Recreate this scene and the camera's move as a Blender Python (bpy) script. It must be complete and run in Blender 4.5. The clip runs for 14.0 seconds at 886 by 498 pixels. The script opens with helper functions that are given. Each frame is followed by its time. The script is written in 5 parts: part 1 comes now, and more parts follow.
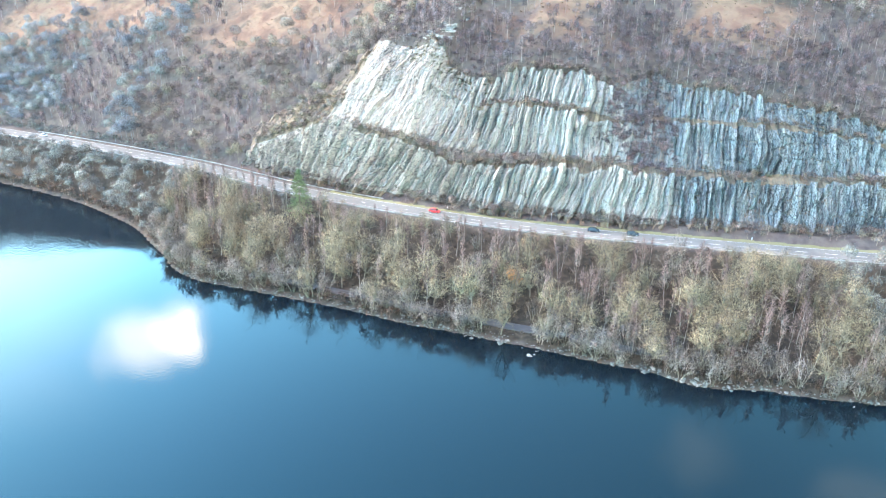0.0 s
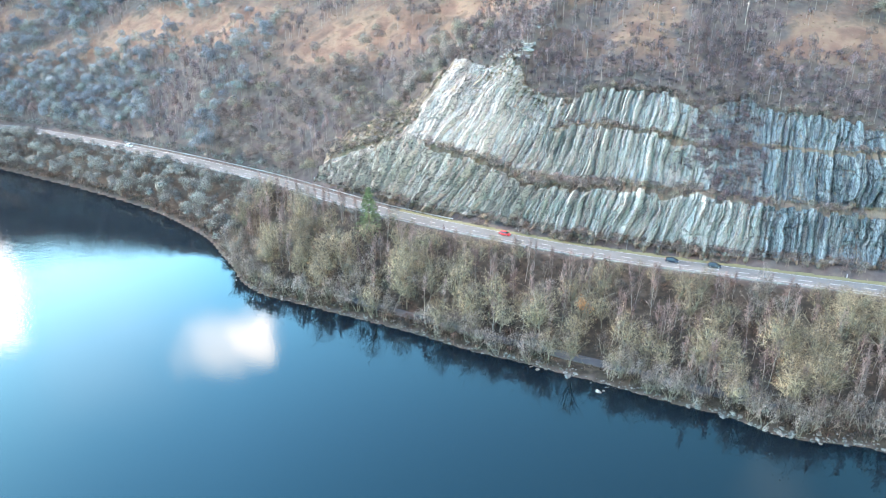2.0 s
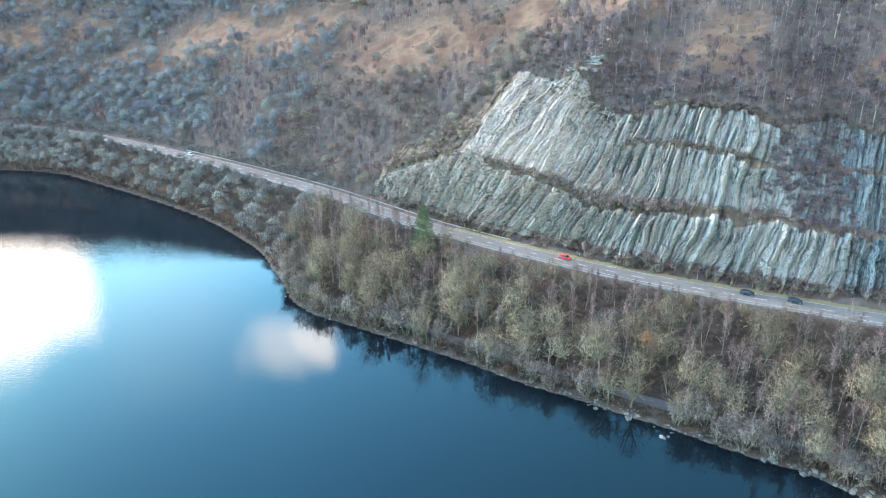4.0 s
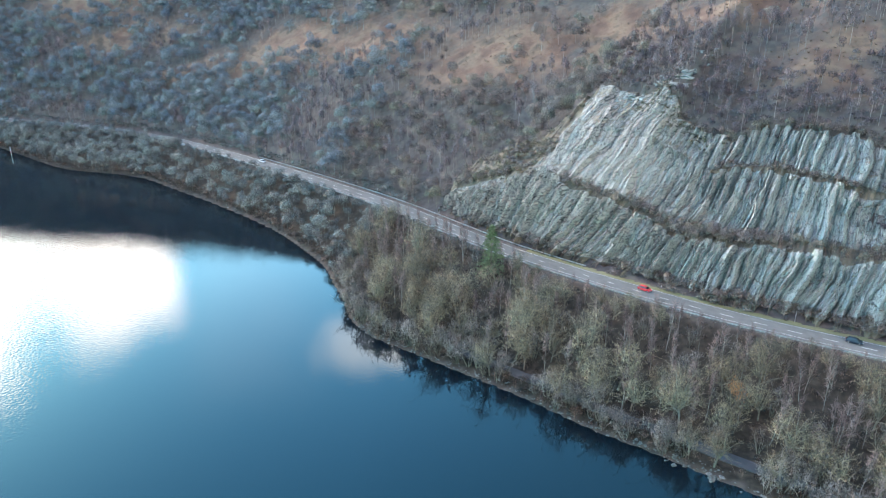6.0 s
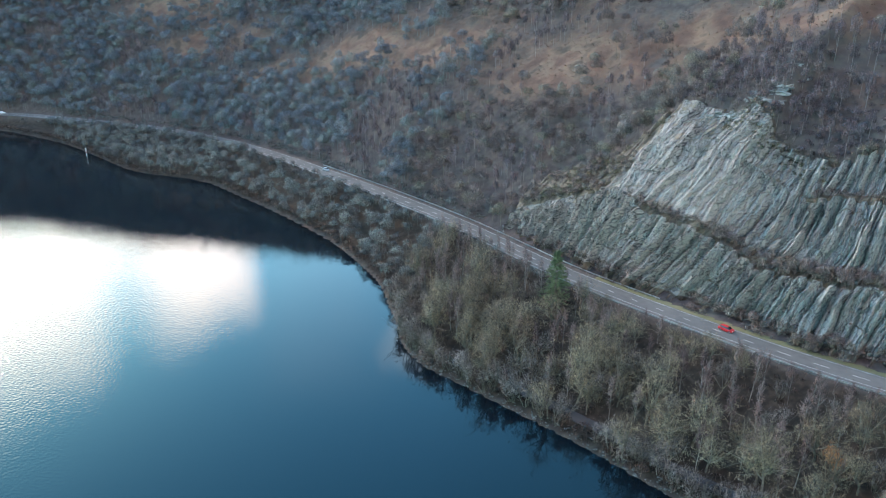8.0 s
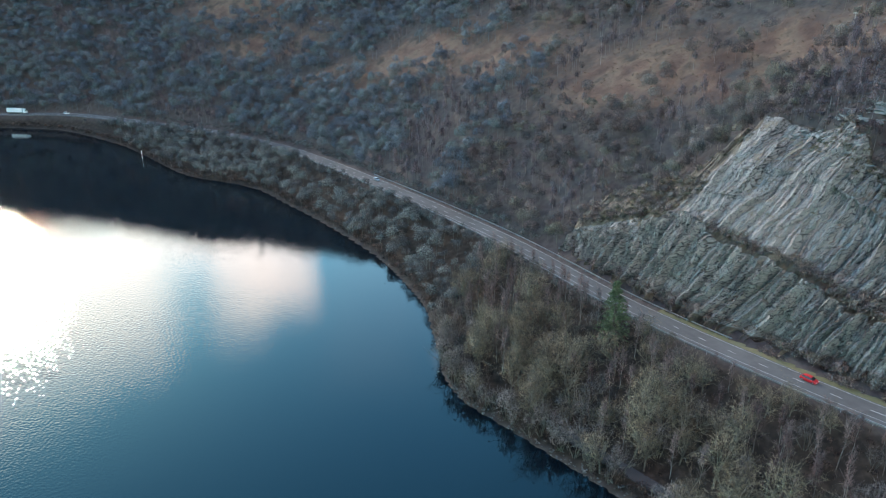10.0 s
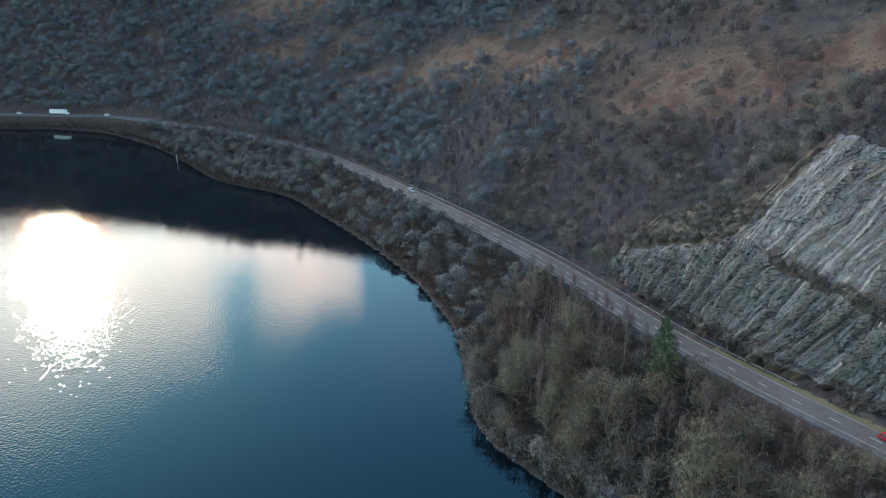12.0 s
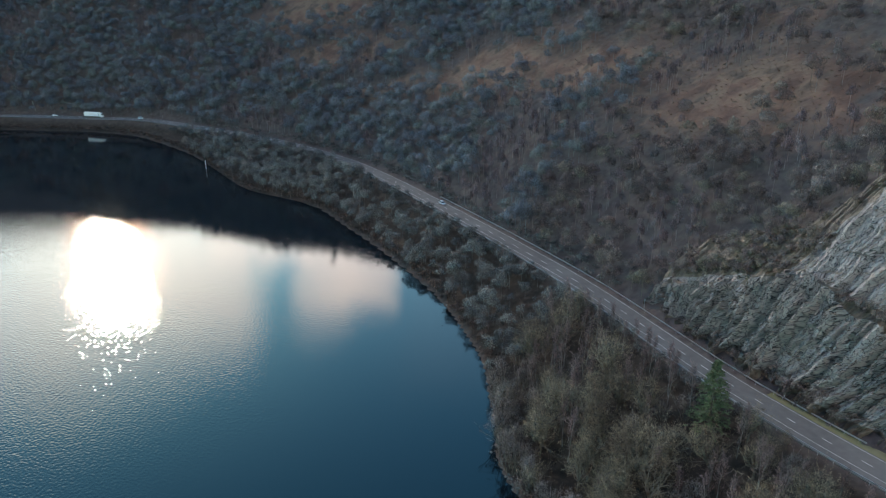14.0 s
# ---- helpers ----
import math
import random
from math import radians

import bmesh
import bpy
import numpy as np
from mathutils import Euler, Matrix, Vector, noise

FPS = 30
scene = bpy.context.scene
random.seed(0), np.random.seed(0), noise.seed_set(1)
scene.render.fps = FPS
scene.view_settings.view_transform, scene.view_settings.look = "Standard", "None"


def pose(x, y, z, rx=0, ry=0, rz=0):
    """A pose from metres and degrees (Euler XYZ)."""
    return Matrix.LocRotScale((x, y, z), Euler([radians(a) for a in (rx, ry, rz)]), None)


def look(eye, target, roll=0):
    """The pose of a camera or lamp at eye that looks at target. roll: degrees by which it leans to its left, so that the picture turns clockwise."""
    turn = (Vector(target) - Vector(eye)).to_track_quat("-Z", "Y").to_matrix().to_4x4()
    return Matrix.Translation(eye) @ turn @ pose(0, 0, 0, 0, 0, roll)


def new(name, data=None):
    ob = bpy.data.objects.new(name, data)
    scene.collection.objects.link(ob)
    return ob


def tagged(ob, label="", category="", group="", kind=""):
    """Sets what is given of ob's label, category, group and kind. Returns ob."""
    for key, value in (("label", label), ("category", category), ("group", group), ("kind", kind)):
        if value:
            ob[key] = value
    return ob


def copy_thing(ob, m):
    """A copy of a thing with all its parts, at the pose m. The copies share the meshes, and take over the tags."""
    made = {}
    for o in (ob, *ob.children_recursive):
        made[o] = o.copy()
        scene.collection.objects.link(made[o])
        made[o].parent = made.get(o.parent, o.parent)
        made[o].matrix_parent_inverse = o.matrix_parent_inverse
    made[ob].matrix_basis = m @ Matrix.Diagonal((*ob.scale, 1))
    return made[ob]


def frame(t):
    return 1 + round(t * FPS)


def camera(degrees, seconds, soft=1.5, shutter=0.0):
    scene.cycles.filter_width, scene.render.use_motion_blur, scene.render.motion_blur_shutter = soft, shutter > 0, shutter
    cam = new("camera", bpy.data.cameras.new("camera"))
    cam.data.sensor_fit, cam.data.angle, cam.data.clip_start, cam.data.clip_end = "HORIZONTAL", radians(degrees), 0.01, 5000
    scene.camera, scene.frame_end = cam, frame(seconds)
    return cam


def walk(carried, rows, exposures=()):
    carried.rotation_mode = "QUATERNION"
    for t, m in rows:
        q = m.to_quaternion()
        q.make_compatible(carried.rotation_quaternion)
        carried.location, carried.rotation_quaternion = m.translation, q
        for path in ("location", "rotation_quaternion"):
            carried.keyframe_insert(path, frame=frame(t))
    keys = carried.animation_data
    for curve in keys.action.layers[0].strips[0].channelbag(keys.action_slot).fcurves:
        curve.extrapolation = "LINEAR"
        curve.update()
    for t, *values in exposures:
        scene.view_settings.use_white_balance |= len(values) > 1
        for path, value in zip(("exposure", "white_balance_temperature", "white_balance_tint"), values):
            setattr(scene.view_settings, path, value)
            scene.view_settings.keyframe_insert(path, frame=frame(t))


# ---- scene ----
cam = camera(62.90, 14.0, 1.1)
PATH = [
    (0, pose(0.00, 0.00, 110.80, 66.170, 0, 0.000) @ pose(0, 0, 0, 0, 0, 0.759)),
    (0.5, pose(0.19, 1.29, 110.74, 66.440, 0, 1.613) @ pose(0, 0, 0, 0, 0, 0.716)),
    (1, pose(0.37, 2.85, 110.73, 66.729, 0, 3.212) @ pose(0, 0, 0, 0, 0, 0.660)),
    (1.5, pose(0.60, 4.75, 110.72, 67.028, 0, 4.781) @ pose(0, 0, 0, 0, 0, 0.583)),
    (2, pose(0.86, 7.18, 110.69, 67.304, 0, 6.204) @ pose(0, 0, 0, 0, 0, 0.490)),
    (2.5, pose(1.07, 10.11, 110.62, 67.538, 0, 7.447) @ pose(0, 0, 0, 0, 0, 0.401)),
    (3, pose(1.24, 13.27, 110.48, 67.731, 0, 8.635) @ pose(0, 0, 0, 0, 0, 0.339)),
    (5.5, pose(0.19, 31.56, 110.18, 68.285, 0, 16.254) @ pose(0, 0, 0, 0, 0, 0.180)),
    (6, pose(-0.34, 35.87, 110.06, 68.372, 0, 17.831) @ pose(0, 0, 0, 0, 0, 0.171)),
    (6.5, pose(-0.83, 40.19, 109.99, 68.452, 0, 19.344) @ pose(0, 0, 0, 0, 0, 0.153)),
    (7, pose(-1.41, 44.48, 110.00, 68.516, 0, 20.831) @ pose(0, 0, 0, 0, 0, 0.134)),
    (7.5, pose(-2.06, 48.79, 110.11, 68.572, 0, 22.346) @ pose(0, 0, 0, 0, 0, 0.105)),
    (8, pose(-2.79, 53.20, 110.19, 68.615, 0, 23.864) @ pose(0, 0, 0, 0, 0, 0.081)),
    (10.5, pose(-9.04, 75.88, 109.46, 68.911, 0, 29.947) @ pose(0, 0, 0, 0, 0, 0.116)),
    (11, pose(-10.60, 80.27, 109.39, 68.933, 0, 30.939) @ pose(0, 0, 0, 0, 0, 0.126)),
    (11.5, pose(-12.24, 84.65, 109.25, 68.978, 0, 31.784) @ pose(0, 0, 0, 0, 0, 0.121)),
    (12, pose(-13.92, 88.94, 109.22, 69.021, 0, 32.530) @ pose(0, 0, 0, 0, 0, 0.119)),
    (12.5, pose(-15.64, 93.07, 109.26, 69.050, 0, 33.281) @ pose(0, 0, 0, 0, 0, 0.117)),
    (13, pose(-17.44, 97.16, 109.29, 69.078, 0, 34.064) @ pose(0, 0, 0, 0, 0, 0.103)),
    (13.5, pose(-19.29, 101.25, 109.39, 69.112, 0, 34.880) @ pose(0, 0, 0, 0, 0, 0.079)),
    (14, pose(-21.20, 105.35, 109.41, 69.134, 0, 35.693) @ pose(0, 0, 0, 0, 0, 0.055)),
]
walk(cam, PATH, [(0, 3.98, 7650, 14), (3, 3.4, 7400, 12), (6.5, 2.68, 6850, 9), (8, 2.24, 6800, 9), (11, 1.66, 6850, 10), (14, 1.28, 7000, 11)])

# ---------------------------------------------------------------- light
SUN_AZ, SUN_EL = 61.8, 20.0  # degrees to the left of +Y, and above the horizon


def direction(az, el):
    a, e = radians(az), radians(el)
    return Vector((-math.sin(a) * math.cos(e), math.cos(a) * math.cos(e), math.sin(e)))


def build_world():
    world = bpy.data.worlds.new("sky")
    scene.world = world
    world.use_nodes = True
    nt = world.node_tree
    nt.nodes.clear()
    n, link = nt.nodes.new, nt.links.new
    out, back = n("ShaderNodeOutputWorld"), n("ShaderNodeBackground")
    sky = n("ShaderNodeTexSky")
    sky.sky_type, sky.sun_disc = "NISHITA", False
    sky.sun_elevation, sky.sun_rotation = radians(SUN_EL), radians(-SUN_AZ)
    sky.altitude, sky.air_density, sky.dust_density, sky.ozone_density = 100, 0.95, 0.3, 2.2
    co = n("ShaderNodeTexCoord")

    def calc(op, a, b=None, c=None):
        node = n("ShaderNodeMath")
        node.operation = op
        for k, v in enumerate((a, b, c)):
            if v is None:
                continue
            if isinstance(v, (int, float)):
                node.inputs[k].default_value = v
            else:
                link(v, node.inputs[k])
        return node.outputs[0]

    # every direction as degrees left of +Y and above the horizon, ruffled by noise
    split = n("ShaderNodeSeparateXYZ")
    link(co.outputs["Generated"], split.inputs[0])
    wob = n("ShaderNodeTexNoise")
    wob.inputs["Scale"].default_value, wob.inputs["Detail"].default_value = 11.0, 5.0
    link(co.outputs["Generated"], wob.inputs["Vector"])
    ruffle = n("ShaderNodeSeparateColor")
    link(wob.outputs["Color"], ruffle.inputs[0])
    az_ = calc("MULTIPLY_ADD", calc("ARCTAN2", calc("MULTIPLY", split.outputs["X"], -1.0), split.outputs["Y"]), math.degrees(1), calc("MULTIPLY_ADD", ruffle.outputs[0], 6.0, -3.0))
    el_ = calc("MULTIPLY_ADD", calc("ARCSINE", split.outputs["Z"]), math.degrees(1), calc("MULTIPLY_ADD", ruffle.outputs[1], 5.0, -2.5))
    total = None
    for az, el, wide, high, weight, soft in CLOUDS:
        u, v = calc("MULTIPLY_ADD", az_, 1 / wide, -az / wide), calc("MULTIPLY_ADD", el_, 1 / high, -el / high)
        far = calc("POWER", calc("ADD", calc("POWER", calc("ABSOLUTE", u), 2.6), calc("POWER", calc("ABSOLUTE", v), 2.6)), 1 / 2.6)
        ramp = n("ShaderNodeMapRange")
        ramp.interpolation_type = "SMOOTHSTEP"
        link(far, ramp.inputs["Value"])
        ramp.inputs["From Min"].default_value, ramp.inputs["From Max"].default_value = 1 - soft, 1 + soft * 0.4
        ramp.inputs["To Min"].default_value, ramp.inputs["To Max"].default_value = weight, 0.0
        total = ramp.outputs[0] if total is None else calc("MAXIMUM", total, ramp.outputs[0])
    billow = n("ShaderNodeTexNoise")
    billow.inputs["Scale"].default_value, billow.inputs["Detail"].default_value = 8.0, 3.0
    link(co.outputs["Generated"], billow.inputs["Vector"])
    total = calc("MULTIPLY", total, calc("MULTIPLY_ADD", billow.outputs["Fac"], 1.1, 0.45))
    mix = n("ShaderNodeMix")
    mix.data_type, mix.clamp_factor = "RGBA", False
    veil = n("ShaderNodeMath")
    veil.operation = "MULTIPLY"
    link(total, veil.inputs[0])
    veil.inputs[1].default_value = 0.9
    link(veil.outputs[0], mix.inputs[0])
    # clear sky, brighter towards the sun's side in the west and greener in the east
    across = n("ShaderNodeMapRange")
    link(split.outputs["X"], across.inputs["Value"])
    across.inputs["From Min"].default_value, across.inputs["From Max"].default_value = -0.35, 0.35
    grade = n("ShaderNodeMix")
    grade.data_type = "RGBA"
    link(across.outputs[0], grade.inputs[0])
    grade.inputs[6].default_value, grade.inputs[7].default_value = (0.74, 1.19, 1.23, 1), (0.325, 0.6, 0.57, 1)
    graded = n("ShaderNodeVectorMath")
    graded.operation = "MULTIPLY"
    link(sky.outputs[0], graded.inputs[0])
    link(grade.outputs[2], graded.inputs[1])
    # greener low down, deeper blue overhead
    rise = n("ShaderNodeMapRange")
    link(split.outputs["Z"], rise.inputs["Value"])
    rise.inputs["From Min"].default_value, rise.inputs["From Max"].default_value = math.sin(radians(22)), math.sin(radians(37))
    depth = n("ShaderNodeMix")
    depth.data_type = "RGBA"
    link(rise.outputs[0], depth.inputs[0])
    depth.inputs[6].default_value, depth.inputs[7].default_value = (0.97, 1.08, 1.035, 1), (0.95, 1.0, 1.05, 1)
    deep = n("ShaderNodeVectorMath")
    deep.operation = "MULTIPLY"
    link(graded.outputs[0], deep.inputs[0])
    link(depth.outputs[2], deep.inputs[1])
    link(deep.outputs[0], mix.inputs[6])
    mix.inputs[7].default_value = (CLOUD * 1.5, CLOUD * 0.98, CLOUD * 0.79, 1)
    link(mix.outputs[2], back.inputs["Color"])
    back.inputs["Strength"].default_value = SKY
    link(back.outputs[0], out.inputs[0])


SKY, CLOUD = 0.165, 30.0
# the clouds: degrees left of +Y, elevation, half width, half height, weight, softness of the edge
CLOUDS = [(25.2, 28.9, 4.0, 2.4, 0.13, 0.75), (23.6, 29.2, 2.3, 2.0, 0.2, 0.65), (43.3, 21.5, 4.0, 4.8, 0.34, 0.35), (45.8, 22.5, 2.4, 5.2, 0.33, 0.5), (50.0, 18.5, 7.0, 4.4, 0.29, 0.4), (53.8, 22.0, 3.8, 6.4, 0.31, 0.5),
          (58.5, 21.0, 4.5, 8.4, 0.34, 0.5), (65, 22.0, 6.5, 9.0, 0.3, 0.6), (74, 21, 8, 7.5, 0.24, 0.6), (88, 22, 12, 8, 0.2, 0.7), (34, 25, 8, 8, 0.02, 0.9), (SUN_AZ, SUN_EL, 3.0, 3.5, 1.8, 0.85),
          (-24, 37, 3.6, 2.4, 0.012, 0.7), (-37, 36, 4.2, 2.6, 0.015, 0.7), (140, 35, 22, 12, 0.25, 0.7), (-120, 40, 25, 14, 0.25, 0.7)]
build_world()
sun_data = bpy.data.lights.new("sun", "SUN")
sun_data.energy, sun_data.angle, sun_data.color = 0.68, radians(3.0), (1.0, 0.9, 0.76)
sun_lamp = new("sun", sun_data)
sun_lamp.matrix_world = look(tuple(direction(SUN_AZ, SUN_EL) * 900), (0, 0, 0))


# ---------------------------------------------------------------- small helpers
def hash01(i, j, seed=0):
    h = (i.astype(np.int64) * 374761393 + j.astype(np.int64) * 668265263 + seed * 1442695041) & 0xFFFFFFFF
    h = ((h ^ (h >> 13)) * 1274126177) & 0xFFFFFFFF
    return ((h ^ (h >> 16)) & 0xFFFFFF) / float(0xFFFFFF)


def vnoise(x, y, seed=0):
    """Smooth value noise, 0 to 1."""
    x, y = np.asarray(x, float), np.asarray(y, float)
    i, j = np.floor(x), np.floor(y)
    a, b = x - i, y - j
    a, b = a * a * (3 - 2 * a), b * b * (3 - 2 * b)
    return (hash01(i, j, seed) * (1 - a) + hash01(i + 1, j, seed) * a) * (1 - b) + (hash01(i, j + 1, seed) * (1 - a) + hash01(i + 1, j + 1, seed) * a) * b


def fbm(x, y, seed=0, octaves=4):
    total, amp, norm = 0.0, 1.0, 0.0
    for o in range(octaves):
        total, norm = total + amp * vnoise(x * 2**o + 17.3 * o, y * 2**o - 9.1 * o, seed + o), norm + amp
        amp *= 0.5
    return total / norm


def smooth(a, b, x):
    t = np.clip((x - a) / (b - a), 0, 1)
    return t * t * (3 - 2 * t)


def mesh_of(name, verts, tris=None, quads=None, materials=(), smooth_shade=False, mat_index=None):
    """A mesh from arrays of vertices and triangles or quads."""
    verts = np.asarray(verts, np.float32).reshape(-1, 3)
    faces = np.asarray(tris if tris is not None else quads, np.int32)
    k = faces.shape[1]
    me = bpy.data.meshes.new(name)
    me.vertices.add(len(verts))
    me.vertices.foreach_set("co", verts.ravel())
    me.loops.add(faces.size)
    me.loops.foreach_set("vertex_index", faces.ravel())
    me.polygons.add(len(faces))
    me.polygons.foreach_set("loop_start", np.arange(0, faces.size, k, dtype=np.int32))
    if mat_index is not None:
        me.polygons.foreach_set("material_index", np.asarray(mat_index, np.int32))
    me.polygons.foreach_set("use_smooth", np.full(len(faces), smooth_shade))
    for m in materials:
        me.materials.append(m)
    me.update(calc_edges=True)
    me.validate()
    return me


def part(name, bm, material, parent, label=""):
    me = bpy.data.meshes.new(name)
    bm.to_mesh(me)
    bm.free()
    me.materials.append(material)
    ob = new(name, me)
    ob.parent = parent
    return tagged(ob, label)


def box(bm, x0, x1, y0, y1, z0, z1, bevel=0.0):
    made = bmesh.ops.create_cube(bm, size=1.0, matrix=Matrix.Translation(((x0 + x1) / 2, (y0 + y1) / 2, (z0 + z1) / 2)) @ Matrix.Diagonal((x1 - x0, y1 - y0, z1 - z0, 1)))
    if bevel:
        edges = list({e for v in made["verts"] for e in v.link_edges})
        bmesh.ops.bevel(bm, geom=edges, offset=bevel, segments=2, affect="EDGES", profile=0.6)
    return bm


# ---------------------------------------------------------------- materials
def twig_gaps(nt, bsdf, co, scale, low, high):
    """A mass of twigs lets light through between them; trunks and single twigs (the mesh's 'solid' attribute) don't."""
    n, link = nt.nodes.new, nt.links.new
    mp = n("ShaderNodeMapping")
    mp.inputs["Scale"].default_value = (1.0, 1.0, 0.6)
    link(co.outputs["Object"], mp.inputs["Vector"])
    gaps = n("ShaderNodeTexNoise")
    gaps.inputs["Scale"].default_value, gaps.inputs["Detail"].default_value, gaps.inputs["Roughness"].default_value = scale, 4.0, 0.65
    link(mp.outputs[0], gaps.inputs["Vector"])
    alpha = n("ShaderNodeMapRange")
    link(gaps.outputs["Fac"], alpha.inputs["Value"])
    alpha.inputs["From Min"].default_value, alpha.inputs["From Max"].default_value = low, high
    solid = n("ShaderNodeAttribute")
    solid.attribute_name = "solid"
    most = n("ShaderNodeMath")
    most.operation = "MAXIMUM"
    link(alpha.outputs[0], most.inputs[0])
    link(solid.outputs["Fac"], most.inputs[1])
    link(most.outputs[0], bsdf.inputs["Alpha"])


def material(name, colours, scale, rough=0.85, bump=0.3, bump_scale=None, per_object=0.0, metal=0.0, island=0.0, detail=6.0, spec=0.3, low=0.0, puff=False):
    """A surface mottled between two colours at two scales, with relief."""
    m = bpy.data.materials.new(name)
    m.use_nodes = True
    nt = m.node_tree
    n, link = nt.nodes.new, nt.links.new
    bsdf = nt.nodes["Principled BSDF"]
    co = n("ShaderNodeTexCoord")
    tex = n("ShaderNodeTexNoise")
    tex.inputs["Scale"].default_value, tex.inputs["Detail"].default_value = scale, detail
    link(co.outputs["Object"], tex.inputs["Vector"])
    value = tex.outputs["Fac"]
    if low:
        tex2 = n("ShaderNodeTexNoise")
        tex2.inputs["Scale"].default_value, tex2.inputs["Detail"].default_value = low, 3.0
        link(co.outputs["Object"], tex2.inputs["Vector"])
        av = n("ShaderNodeMix")
        av.inputs[0].default_value = 0.55
        link(value, av.inputs[2])
        link(tex2.outputs["Fac"], av.inputs[3])
        value = av.outputs[0]
    if per_object or island:
        if island:
            rnd, amount = n("ShaderNodeNewGeometry").outputs["Random Per Island"], island
        else:
            rnd, amount = n("ShaderNodeObjectInfo").outputs["Random"], per_object
        mr = n("ShaderNodeMath")
        mr.operation = "MULTIPLY_ADD"
        link(rnd, mr.inputs[0])
        mr.inputs[1].default_value = amount
        mr.inputs[2].default_value = -amount / 2
        ad = n("ShaderNodeMath")
        link(value, ad.inputs[0])
        link(mr.outputs[0], ad.inputs[1])
        value = ad.outputs[0]
    ramp = n("ShaderNodeValToRGB")
    link(value, ramp.inputs[0])
    while len(ramp.color_ramp.elements) < len(colours):
        ramp.color_ramp.elements.new(0.5)
    for k, c in enumerate(colours):
        ramp.color_ramp.elements[k].position = 0.3 + 0.4 * k / (len(colours) - 1)
        ramp.color_ramp.elements[k].color = (*c, 1)
    link(ramp.outputs[0], bsdf.inputs["Base Color"])
    bsdf.inputs["Roughness"].default_value, bsdf.inputs["Metallic"].default_value = rough, metal
    bsdf.inputs["Specular IOR Level"].default_value = spec
    if puff:
        # the twigs of a crown shade as one rounded mass
        at = n("ShaderNodeAttribute")
        at.attribute_name = "puff"
        turn = n("ShaderNodeVectorTransform")
        turn.vector_type, turn.convert_from, turn.convert_to = "NORMAL", "OBJECT", "WORLD"
        link(at.outputs["Vector"], turn.inputs[0])
        link(turn.outputs[0], bsdf.inputs["Normal"])
        twig_gaps(nt, bsdf, co, 3.6, 0.52, 0.71)
    if bump:
        b = n("ShaderNodeBump")
        b.inputs["Strength"].default_value = bump
        bt = n("ShaderNodeTexNoise")
        bt.inputs["Scale"].default_value, bt.inputs["Detail"].default_value = bump_scale or scale * 3, 4.0
        link(co.outputs["Object"], bt.inputs["Vector"])
        link(bt.outputs["Fac"], b.inputs["Height"])
        link(b.outputs[0], bsdf.inputs["Normal"])
    return m


